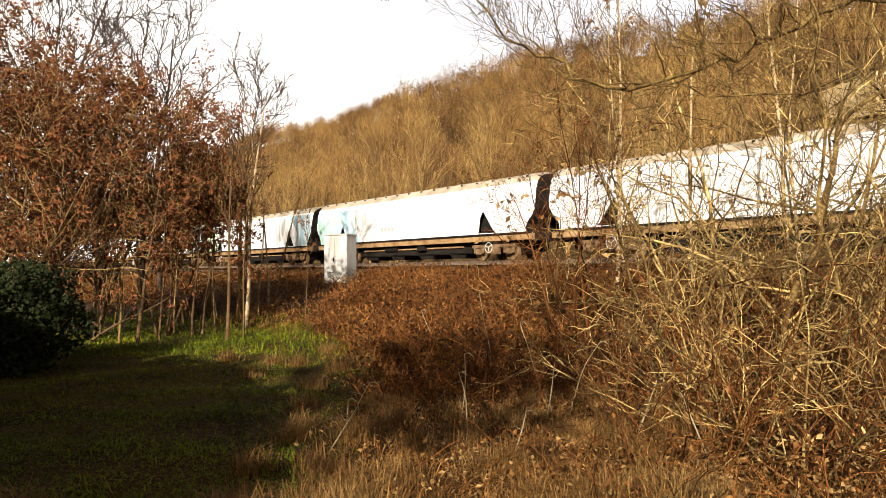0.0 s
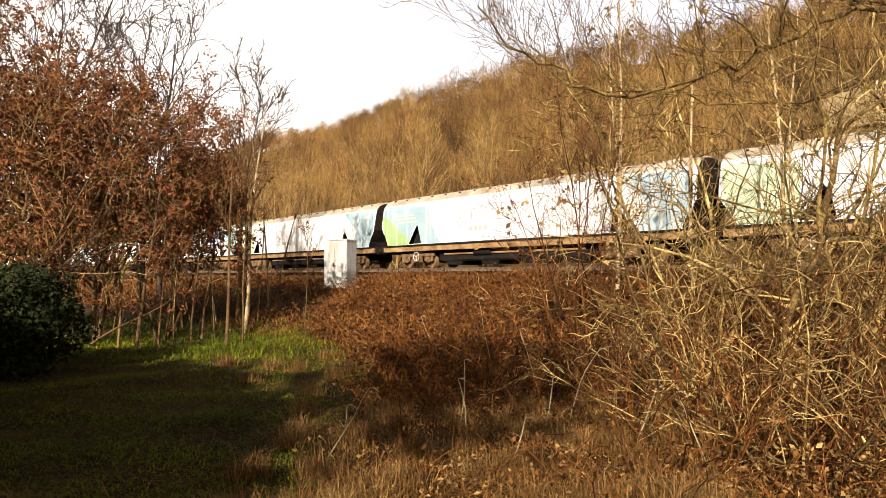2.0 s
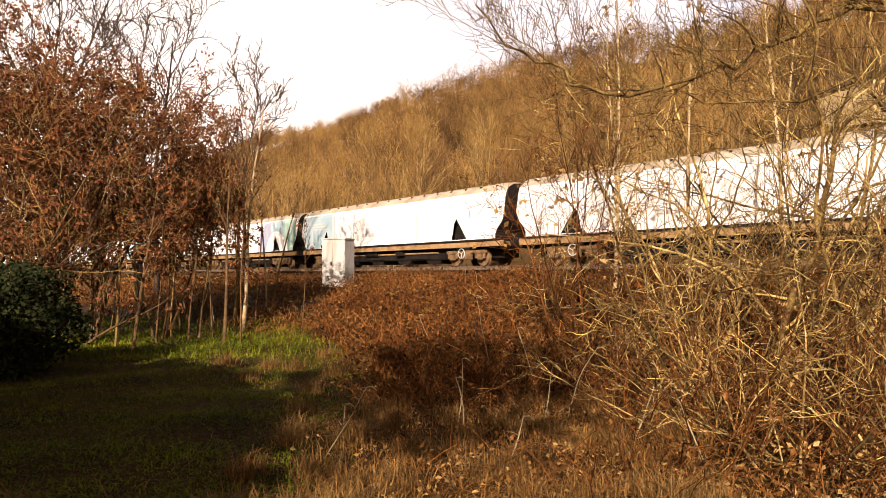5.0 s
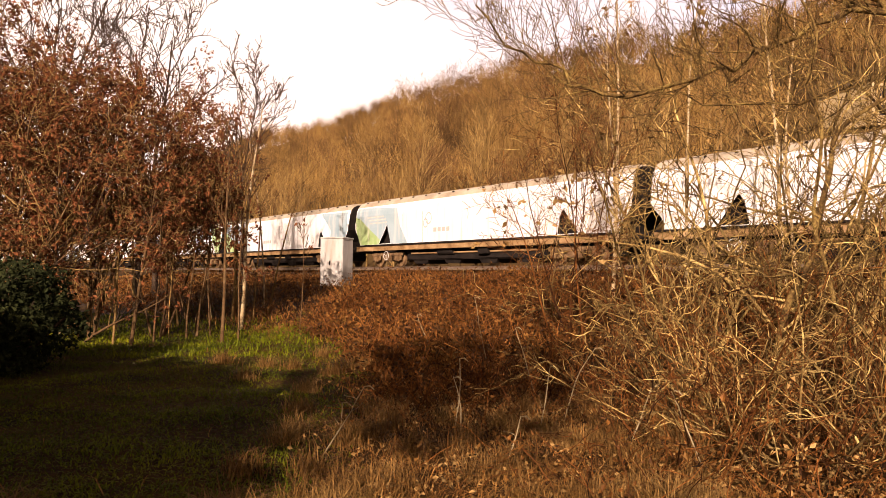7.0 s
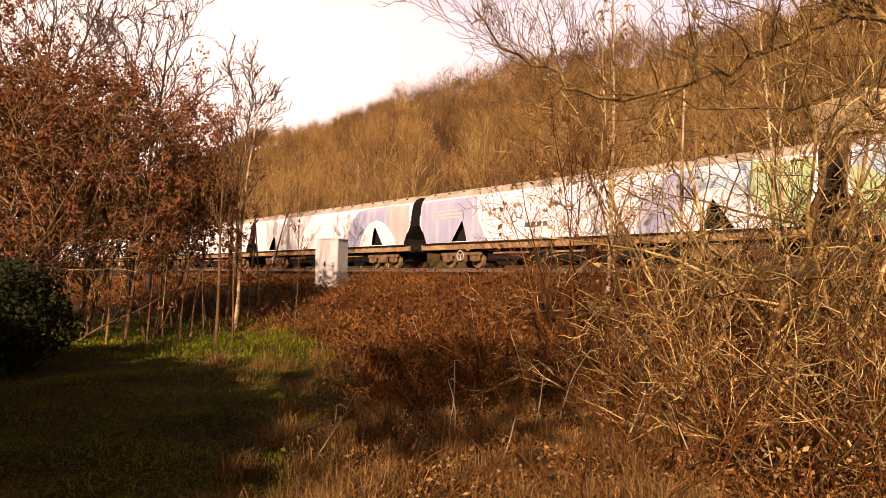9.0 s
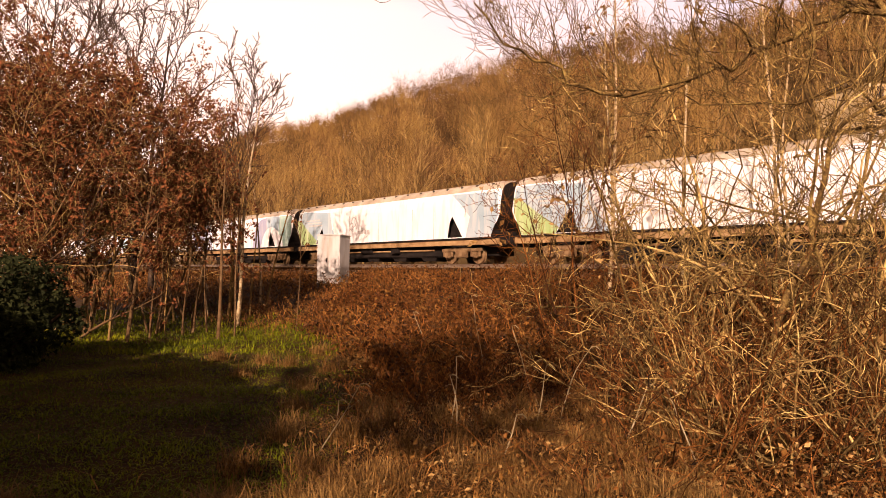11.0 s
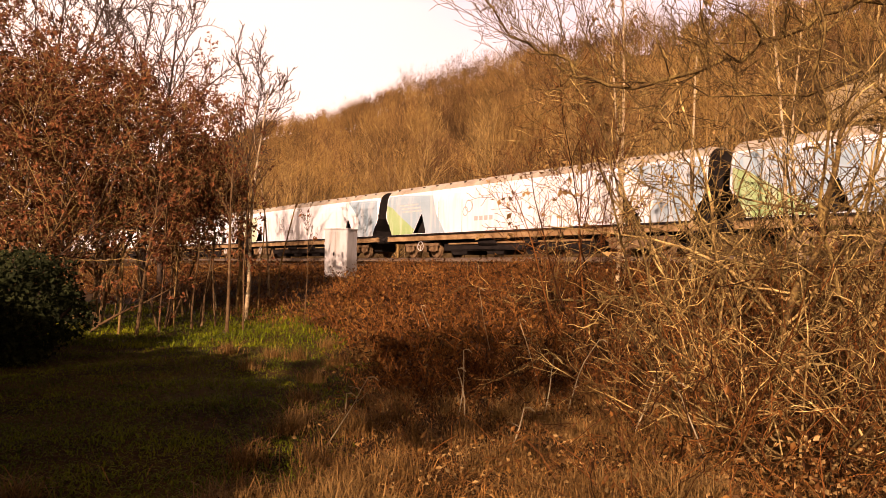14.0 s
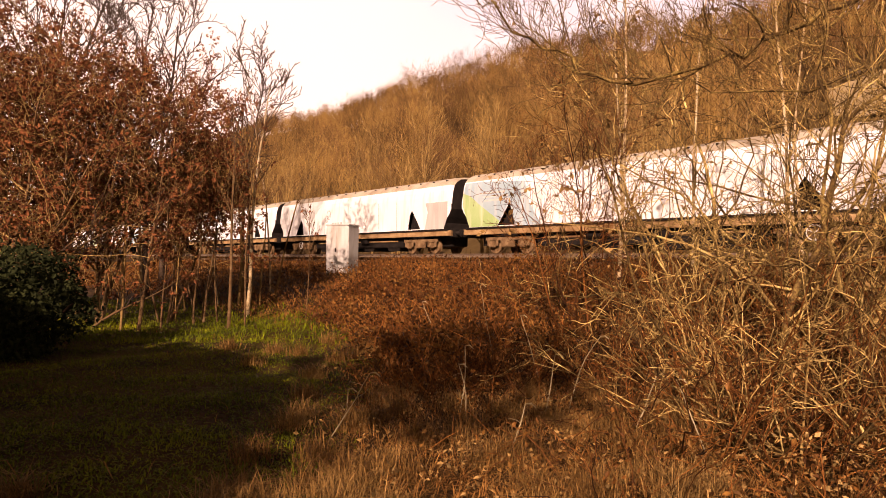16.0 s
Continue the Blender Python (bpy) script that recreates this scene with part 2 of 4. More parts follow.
def build_ground():
    us = steps((-700, -120, 40), (-120, -30, 6), (-30, 45, 0.5), (45, 120, 4), (120, 1500, 40))
    ps = steps((-600, -40, 40), (-40, -10, 4), (-10, 30, 0.45), (30, 300, 6), (300, 1500, 80))
    verts = [plan(u, p, ground_z(u, p)) for u in us for p in ps]
    k = len(ps)
    near = []
    for i in range(len(us) - 1):
        for j in range(k - 1):
            near.append((i * k + j, (i + 1) * k + j, (i + 1) * k + j + 1, i * k + j + 1))
    ob = mesh_object("ground", verts, near, M_SOIL, smooth_shade=True)
    ob.data.materials.append(M_HILL)
    idx = []
    for i in range(len(us) - 1):
        idx += [1 if ps[j] > 29 else 0 for j in range(k - 1)]
    ob.data.polygons.foreach_set("material_index", idx)
    tagged(ob, "rough soil and leaf litter rising to a wooded hillside", "ground", kind="structure")


build_ground()


# ---- scattered plants ----
def in_view(x, y, margin=1.5):
    return y > 1.5 and abs(x) < y * 0.72 + margin


def green_amount(x, y):
    """1 on the mown green, 0 on the rough."""
    edge = -0.6 - 0.17 * (y - 4) + 0.8 * noise.noise(Vector((x * 0.5, y * 0.5, 9)))
    v = Vector((x, y, 0))
    return smooth(0.7, -0.5, x - edge) * (1 - smooth(6.3, 7.6, v.dot(N)))


def blades(name, count, spot, height, width, lean, mat, label, category, bend=0.5, seed=1):
    """Count narrow two-step blades; spot(rng) gives a place or None."""
    rng = random.Random(seed)
    verts, faces = [], []
    for _ in range(count):
        s = spot(rng)
        if s is None:
            continue
        x, y, sc = s
        z = gz(x, y) - 0.02
        h = height * sc * rng.uniform(0.5, 1.2)
        a = rng.uniform(0, 2 * math.pi)
        dx, dy = math.cos(a), math.sin(a)
        w = width * rng.uniform(0.6, 1.3)
        k = lean * rng.uniform(0.2, 1.2)
        px, py = -dy * w / 2, dx * w / 2
        i = len(verts)
        mx, my = x + dx * h * k * 0.35, y + dy * h * k * 0.35
        tx, ty = x + dx * h * k * 1.1, y + dy * h * k * 1.1
        zt = z + h * (1 - bend * k * 0.6)
        verts += [(x - px, y - py, z), (x + px, y + py, z), (mx + px * 0.8, my + py * 0.8, z + h * 0.55), (mx - px * 0.8, my - py * 0.8, z + h * 0.55), (tx, ty, zt)]
        faces += [(i, i + 1, i + 2, i + 3), (i + 3, i + 2, i + 4)]
    ob = mesh_object(name, verts, faces, mat)
    return tagged(ob, label, category, kind="stuff")


def spot_green(rng):
    y = 2.2 + 15 * rng.random() ** 1.3
    x = rng.uniform(-y * 0.75 - 1, 1.0)
    if rng.random() > green_amount(x, y) + 0.25 * (x < -3):
        return None
    return x, y, 0.7 + 0.3 * rng.random()


def spot_rough(rng):
    y = 2.2 + 20 * rng.random() ** 1.4
    x = rng.uniform(-y * 0.75 - 1, y * 0.75 + 1)
    if rng.random() < green_amount(x, y) * 0.99:
        return None
    if Vector((x, y, 0)).dot(N) > 20 or rng.random() < 0.75 * smooth(1.4, 2.6, x) * smooth(4.6, 5.6, y):
        return None
    return x, y, 0.6 + 0.7 * rng.random()


def spot_bank(rng):
    u, p = rng.uniform(-14, 62), 20.3 - 13.8 * rng.random() ** 1.5
    v = plan(u, p)
    if not in_view(v.x, v.y) or green_amount(v.x, v.y) > 0.3:
        return None
    return v.x, v.y, 0.7 + 0.6 * rng.random()


blades("green_grass", 130000, spot_green, 0.075, 0.012, 1.3, M_GRASS, "short damp green grass of the clearing", "grass", seed=1)
blades("dry_grass", 60000, spot_rough, 0.17, 0.009, 2.1, M_DRY, "straw-coloured tangled dry winter grass", "grass", seed=2)
blades("bank_grass", 62000, spot_bank, 0.22, 0.02, 1.5, M_DRY, "dry tufted grass on the railway bank", "grass", seed=3)


def spot_lineside(rng):
    u, p = rng.uniform(-12, 75), rng.uniform(26.3, 30)
    v = plan(u, p)
    return v.x, v.y, 0.6 + 0.8 * rng.random()


blades("lineside_scrub", 14000, spot_lineside, 0.9, 0.05, 0.5, M_BRAMBLE, "dead brown scrub along the far side of the track", "scrub", seed=6)


def spot_far_green(rng):
    x, y = rng.uniform(-17, -1.5), rng.uniform(12, 24)
    if not in_view(x, y) or Vector((x, y, 0)).dot(N) > 7.5 + 2 * rng.random():
        return None
    return x, y, 0.7 + 0.6 * rng.random()


blades("clearing_edge_grass", 34000, spot_far_green, 0.13, 0.02, 1.1, M_GRASS, "bright green grass at the clearing's far edge", "grass", seed=4)


# ---- branching plants ----
class Tubes:
    """Gathers tapered tubes along bent lines into one mesh."""

    def __init__(self):
        self.verts, self.faces = [], []

    def add(self, pts, radii):
        n = 5 if radii[0] > 0.03 else 4 if radii[0] > 0.012 else 3
        base = len(self.verts)
        prev = None
        for i, (p, r) in enumerate(zip(pts, radii)):
            d = (pts[min(i + 1, len(pts) - 1)] - pts[max(i - 1, 0)])
            if d.length < 1e-6:
                d = Vector((0, 0, 1))
            d.normalize()
            side = d.cross(Vector((0.31, 0.2, 0.93))) if prev is None else prev - d * prev.dot(d)
            if side.length < 1e-4:
                side = d.cross(Vector((1, 0, 0)))
            side.normalize()
            prev = side
            other = d.cross(side)
            for k in range(n):
                a = 2 * math.pi * k / n
                self.verts.append(p + (side * math.cos(a) + other * math.sin(a)) * r)
        for i in range(len(pts) - 1):
            for k in range(n):
                a, b = base + i * n + k, base + i * n + (k + 1) % n
                self.faces.append((a, b, b + n, a + n))


def bent(rng, start, way, length, bends, wander, rise):
    pts = [start.copy()]
    d = way.normalized()
    for _ in range(bends):
        d = (d + Vector((rng.gauss(0, wander), rng.gauss(0, wander), rng.gauss(0, wander) + rise))).normalized()
        pts.append(pts[-1] + d * (length / bends))
    return pts


def grow(rng, trunk, limbs, leaves, start, way, length, radius, level, depth, o):
    """One bent shoot and its side shoots down to twigs."""
    bends = o.get("bends", (7, 5, 4, 3))[level]
    pts = bent(rng, start, way, length, bends, o["wander"] * (0.5 if level == 0 else 1.0), o["rise"])
    tip = radius * (0.2 if level == 0 else 0.25)
    radii = [max(radius + (tip - radius) * i / bends, o["thin"]) for i in range(bends + 1)]
    (trunk if level == 0 else limbs).add(pts, radii)
    if level >= depth:
        if leaves is not None and rng.random() < o["leafy"]:
            for _ in range(rng.randint(*o["per_twig"])):
                leaves.append((rng.choice(pts[1:]), rng.random()))
        return
    count = o["shoots"][level]
    for c in range(count):
        f = o["bare"][level] + (1 - o["bare"][level]) * (c + rng.random()) / count
        i = min(int(f * bends), bends - 1)
        q = pts[i].lerp(pts[i + 1], f * bends - i)
        d = (pts[i + 1] - pts[i]).normalized()
        a = rng.uniform(0, 2 * math.pi)
        side = d.cross(Vector((math.cos(a), math.sin(a), 0.3))).normalized()
        spread = o["spread"] * rng.uniform(0.7, 1.2)
        nd = d * math.cos(spread) + side * math.sin(spread)
        r = (radius + (tip - radius) * f) * o["taper"]
        grow(rng, trunk, limbs, leaves, q, nd, length * o["ratio"] * rng.uniform(0.7, 1.15) * (1.15 - 0.5 * f), r, level + 1, depth, o)


def leaf_mesh(name, spots, size, mat, parent, rng, label=""):
    verts, faces = [], []
    for p, r in spots:
        s = size * (0.6 + 0.7 * r)
        a = Vector((rng.gauss(0, 1), rng.gauss(0, 1), rng.gauss(-0.5, 0.8))).normalized()
        b = a.cross(Vector((rng.gauss(0, 1), rng.gauss(0, 1), rng.gauss(0, 1)))).normalized()
        c = a.cross(b) * s * 0.15
        i = len(verts)
        p = p + Vector((rng.gauss(0, 0.03), rng.gauss(0, 0.03), rng.gauss(-0.02, 0.03)))
        verts += [p, p + a * s * 0.5 + b * s * 0.3 + c, p + a * s, p + a * s * 0.5 - b * s * 0.3 + c]
        faces += [(i, i + 1, i + 2), (i, i + 2, i + 3)]
    return mesh_object(name, verts, faces, mat, parent, label)


BASE = dict(wander=0.16, rise=0.06, shoots=(9, 6, 5, 4), bare=(0.3, 0.2, 0.15, 0.1), spread=0.8, ratio=0.45, taper=0.55, thin=0.004, leafy=0.0, per_twig=(2, 7))


def tree(name, label, seed, x, y, height, radius, depth=3, mat=None, twig_mat=None, leaf=None, leaf_size=0.08, stems=1, splay=0.2, lean=(0, 0), group="", category="tree", **opts):
    rng = random.Random(seed)
    o = dict(BASE)
    o.update(opts)
    trunk, limbs, leaves = Tubes(), Tubes(), []
    for s in range(stems):
        a = rng.uniform(0, 2 * math.pi)
        k = splay * rng.uniform(0.4, 1.3) if stems > 1 else 0.04
        way = Vector((lean[0] + math.cos(a) * k, lean[1] + math.sin(a) * k, 1))
        foot = Vector((math.cos(a) * 0.12 * (stems > 1), math.sin(a) * 0.12 * (stems > 1), -0.12))
        grow(rng, trunk, limbs, leaves if leaf else None, foot, way, height * rng.uniform(0.8, 1.05), radius * rng.uniform(0.7, 1.1), 0, depth, o)
    ob = thing(name, label, category, group, at=pose(x, y, gz(x, y)))
    mesh_object("trunk", trunk.verts, trunk.faces, mat or M_BARK, ob, smooth_shade=True)
    mesh_object("crown", limbs.verts, limbs.faces, twig_mat or mat or M_BARK, ob, smooth_shade=True)
    if leaf and leaves:
        leaf_mesh("foliage", leaves, leaf_size, leaf, ob, rng, "withered brown leaves")
    return ob


# leafy copse beside the clearing
def build_copse():
    spec = [(-10.9, 14.6, 6.9, 0.06, 5), (-8.8, 15.9, 6.4, 0.055, 5), (-7.2, 16.2, 5.6, 0.045, 4), (-13.5, 17.5, 8.0, 0.07, 5), (-10.2, 17.8, 7.0, 0.055, 4), (-9.3, 13.2, 5.6, 0.05, 5), (-12.6, 13.8, 7.3, 0.06, 5), (-6.2, 16.0, 4.2, 0.032, 3), (-15.0, 15.5, 8.0, 0.06, 4)]
    for i, (x, y, h, r, st) in enumerate(spec):
        tree("leafy_tree", "young oak with withered red-brown leaves beside the clearing", 100 + i, x, y, h, r, 3, M_BARK, M_TWIG, M_OAKLEAF, 0.095, st, 0.32, group="copse trees", leafy=1.0, per_twig=(3, 8), shoots=(11, 7, 5), bare=(0.2 if x < -8.2 else 0.38, 0.15, 0.1), spread=0.9, ratio=0.46, wander=0.2, rise=0.03, thin=0.005)


build_copse()

# low stems that lean out from the copse over the grass
for i, (x, y, h, lx) in enumerate([(-9.8, 13.6, 4.8, 1.1), (-9.2, 14.2, 4.4, 0.8), (-10.4, 13.0, 5.2, 1.5), (-8.4, 14.8, 3.8, 1.0)]):
    tree("leaning_tree", "low leaning oak stem with a few withered leaves", 150 + i, x, y, h, 0.05, 2, M_BARK, M_DARKBARK, M_OAKLEAF, 0.095, lean=(lx, -0.1), group="leaning stems", leafy=0.3, shoots=(9, 5), bare=(0.3, 0.15), spread=0.7, ratio=0.35, wander=0.18, rise=0.05, thin=0.005)

# slim trunks at the edge of the clearing
for i, (x, y, h, r) in enumerate([(-7.0, 14.4, 6.0, 0.05), (-7.5, 14.6, 6.0, 0.045), (-5.0, 14.6, 5.2, 0.055), (-5.4, 17.2, 6.4, 0.07), (-6.3, 15.8, 5.6, 0.035), (-9.0, 16.5, 7.0, 0.05), (-3.3, 14.9, 3.9, 0.016), (-8.4, 17.5, 7.0, 0.045), (-4.75, 15.0, 5.0, 0.035), (-6.55, 20.4, 7.5, 0.07), (-6.15, 20.1, 7.0, 0.06), (-5.8, 20.9, 7.0, 0.05), (-6.7, 14.9, 5, 0.03), (-7.9, 15.4, 6, 0.03), (-5.9, 16.4, 5.5, 0.03)]):
    tree("slender_tree", "slim bare sapling at the edge of the grass", 200 + i, x, y, h, r, 2, M_BIRCH if i % 4 == 3 else M_TWIG if i % 2 else M_BARK, M_BARK, M_OAKLEAF, 0.1, group="saplings", shoots=(11, 6, 3), bare=(0.5, 0.2, 0.1), spread=0.55, ratio=0.24, wander=0.09, leafy=0.12, thin=0.005)

rs = random.Random(63)
for i in range(15):
    x, y = rs.uniform(-11.5, -5.2), rs.uniform(15.5, 21)
    tree("slender_tree", "slim bare sapling at the edge of the grass", 240 + i, x, y, rs.uniform(4, 6.5), rs.uniform(0.02, 0.045), 2, M_TWIG if i % 3 else M_BIRCH, M_BARK, group="saplings", lean=(rs.uniform(-0.15, 0.2), 0), shoots=(7, 4), bare=(0.55, 0.2, 0.1), spread=0.5, ratio=0.26, wander=0.12, thin=0.005)

# tall bare trees behind the copse
for i, (x, y, h, r) in enumerate([(-11.6, 24.5, 12.5, 0.19), (-15.0, 24, 13, 0.14), (-8.1, 26, 9.5, 0.08), (-18, 27, 14, 0.16), (-13.5, 30, 14, 0.14), (-17, 22, 12, 0.13)]):
    tree("bare_tree", "tall leafless tree against the pale sky", 300 + i, x, y, h, r, 3, M_DARKBARK, None, group="bare trees", shoots=(12, 8, 5), spread=0.7, ratio=0.42, wander=0.14, rise=0.09, thin=0.014, taper=0.66, bare=(0.35, 0.15, 0.1))

# bare trees at the foot of the hill behind the railway
rt = random.Random(21)
for i in range(16):
    u, p = 12 + i * 6.0 + rt.uniform(-2, 2), rt.uniform(28.5, 36)
    v = plan(u, p)
    tree("valley_tree", "bare tan tree behind the railway at the hill's foot", 330 + i, v.x, v.y, rt.uniform(8, 12), 0.1, 2, M_TWIG, None, group="valley trees", stems=2 + i % 2, splay=0.15, shoots=(16, 10), spread=0.5, ratio=0.36, wander=0.1, rise=0.08, thin=0.013, bare=(0.12, 0.1))


def bush_leaves(name, label, category, x, y, z0, rx, ry, rz, count, size, mat, seed, group="", blocky=False):
    """Evergreen mass: a short stem and leaves through an uneven ellipsoid."""
    rng = random.Random(seed)
    spots = []
    while len(spots) < count:
        v = Vector((rng.uniform(-1, 1), rng.uniform(-1, 1), rng.uniform(-1, 1)))
        k = v.length
        if blocky:
            k = (v.x ** 4 + v.y ** 4 + v.z ** 4) ** 0.25
        if k < 0.25 or k > 0.82 + 0.3 * noise.noise(v * 2.3 + Vector((seed, 0, 0))):
            continue
        spots.append((Vector((v.x * rx, v.y * ry, z0 + v.z * rz)), rng.random()))
    ob = thing(name, label, category, group, at=pose(x, y, gz(x, y)))
    t = Tubes()
    for _ in range(6):
        t.add(bent(rng, Vector((rng.gauss(0, 0.15), rng.gauss(0, 0.15), -0.1)), Vector((rng.gauss(0, 0.3), rng.gauss(0, 0.3), 1)), z0 + rz * 0.5, 5, 0.15, 0.02), [0.06, 0.05, 0.045, 0.04, 0.03, 0.02])
    mesh_object("stem", t.verts, t.faces, M_DARKBARK, ob)
    leaf_mesh("foliage", spots, size, mat, ob, rng)
    return ob


# dark evergreen by the copse; unseen hedge and trees added behind the viewer shade the clearing
bush_leaves("evergreen_bush", "dark evergreen bush at the shaded foot of the copse", "bush", -7.25, 10.4, 0.9, 1.65, 1.2, 1.2, 12000, 0.09, M_EVERGREEN, 31)
for i in range(14):
    # the added row bends round the clearing's corner, its heights set by the shadow edge
    k = i / 13
    x, y = (-17.2 + 19.3 * k, 8.9 - 20.9 * k) if k < 0.55 else (-6.4 + 4.0 * (k - 0.55), -2.6 - 15.5 * (k - 0.55))
    h = 3.5 + 0.4 * smooth(0.0, 0.2, k) + 2.35 * smooth(0.2, 0.5, k) - 0.3 * smooth(0.6, 0.9, k)
    bush_leaves("evergreen_hedge_tree", "unseen tall evergreen hedge tree added to shade the clearing", "hedge", x, y, h * 0.5, 1.75, 1.75, h * 0.52, 4200, 0.5, M_EVERGREEN, 40 + i, "hedge trees", True)
# unseen sparse leaf masses high up, added for the soft shadow band mid-clearing
bush_leaves("yew_tree", "unseen open leaf mass added to cast a soft shadow band", "tree", -6.0, -14.3, 10.6, 2.3, 2.3, 1.6, 380, 0.42, M_EVERGREEN, 61)
bush_leaves("yew_tree", "unseen open leaf mass added to cast a soft shadow band", "tree", -4.1, -13.9, 10.6, 2.0, 2.0, 1.4, 300, 0.42, M_EVERGREEN, 62)


# thicket of mossy twisted stems
def limb_tree():
    """Old leaning willow whose long limbs reach across the view."""
    rng = random.Random(77)
    o = dict(BASE)
    o.update(bends=(9, 8, 7, 5), wander=0.17, shoots=(9, 6, 4), bare=(0.05, 0.1, 0.1), spread=0.7, ratio=0.45, taper=0.6, thin=0.0042, rise=0.1)
    trunk, limbs = Tubes(), Tubes()
    trunk.add([Vector(v) for v in ((0, 0, 0.3), (-0.1, 0.1, 1.4), (-0.2, 0.3, 3.2), (-0.6, 0.6, 5.0))], [0.12, 0.1, 0.085, 0.06])
    for pts, r in (((-0.6, 0.6, 5.0), (-1.7, 0.8, 5.2), (-2.6, 0.9, 4.75), (-3.4, 1.0, 4.4), (-4.8, 1.1, 4.0), (-5.5, 1.2, 4.3), (-6.2, 1.3, 4.7), (-6.9, 1.4, 5.5)), 0.052), (((-0.5, 0.5, 4.6), (-1.5, 0.9, 5.6), (-2.6, 1.2, 6.2), (-3.9, 1.5, 6.6), (-5.0, 1.7, 7.2)), 0.05), (((-0.3, 0.3, 3.4), (-1.4, -0.2, 3.3), (-2.4, -0.4, 3.7), (-3.6, -0.3, 3.5), (-4.6, 0, 3.7)), 0.03), (((-0.2, 0.1, 2.6), (-1.0, -0.4, 3.0), (-1.7, -0.6, 2.6), (-2.0, -0.7, 1.6), (-2.3, -0.8, 0.6)), 0.034), (((-0.1, 0.1, 1.2), (-1.1, 0.3, 1.8), (-2.0, 0.4, 1.7), (-2.8, 0.6, 0.9)), 0.03):
        ctrl = [Vector(p) for p in pts]
        line = []
        for a, b in zip(ctrl, ctrl[1:]):
            for k in range(4):
                line.append(a.lerp(b, k / 4) + Vector((rng.gauss(0, 0.04), rng.gauss(0, 0.04), rng.gauss(0, 0.05))))
        line.append(ctrl[-1])
        radii = [r * (1 - 0.75 * i / (len(line) - 1)) for i in range(len(line))]
        limbs.add(line, radii)
        for i in range(2, len(line) - 1):
            for _ in range(2):
                d = (line[i + 1] - line[i]).normalized()
                side = d.cross(Vector((rng.gauss(0, 1), rng.gauss(0, 1), rng.gauss(0, 1)))).normalized()
                grow(rng, limbs, limbs, None, line[i], d * 0.6 + side * 0.8 + Vector((0, 0, 0.15)), rng.uniform(0.9, 2.2), radii[i] * 0.45, 1, 3, o)
    ob = thing("willow_tree", "old mossy willow with long twisted bare limbs", "tree", at=pose(7.4, 8.0, gz(7.4, 8.0) - 0.55))
    mesh_object("trunk", trunk.verts, trunk.faces, M_LIMB, ob, smooth_shade=True)
    mesh_object("crown", limbs.verts, limbs.faces, M_LIMB, ob, smooth_shade=True)


def gnarled_tree(seed, y, line, r):
    """One crooked stem through the given places (x, z), with a few side shoots."""
    rng = random.Random(seed)
    x0 = line[0][0]
    base = gz(x0, y)
    ctrl = [Vector((x - x0, rng.gauss(0, 0.06), z - base)) for x, z in line]
    pts = []
    for i in range(len(ctrl) - 1):
        a, b, c, d = ctrl[max(i - 1, 0)], ctrl[i], ctrl[i + 1], ctrl[min(i + 2, len(ctrl) - 1)]
        for k in range(4):
            f = k / 4
            pts.append(0.5 * (2 * b + (c - a) * f + (2 * a - 5 * b + 4 * c - d) * f * f + (3 * b - a - 3 * c + d) * f ** 3))
    pts.append(ctrl[-1])
    radii = [r * (1 - 0.55 * i / (len(pts) - 1)) for i in range(len(pts))]
    trunk, limbs = Tubes(), Tubes()
    trunk.add(pts, radii)
    o = dict(BASE)
    o.update(bends=(9, 8, 6), wander=0.24, shoots=(6, 4), bare=(0.1, 0.1), spread=0.7, ratio=0.45, taper=0.6, thin=0.0035, rise=0.03)
    for i in range(6, len(pts) - 1, 2):
        way = Vector((rng.gauss(0, 1), rng.gauss(0, 0.6), rng.uniform(0.1, 1)))
        grow(rng, limbs, limbs, None, pts[i], way, rng.uniform(0.7, 1.6), radii[i] * 0.45, 1, 2, o)
    ob = thing("gnarled_tree", "crooked bare stem with yellow-brown mossy bark", "tree", "gnarled trees", at=pose(x0, y, base))
    mesh_object("trunk", trunk.verts, trunk.faces, M_LIMB, ob, smooth_shade=True)
    mesh_object("crown", limbs.verts, limbs.faces, M_MOSSBARK, ob, smooth_shade=True)


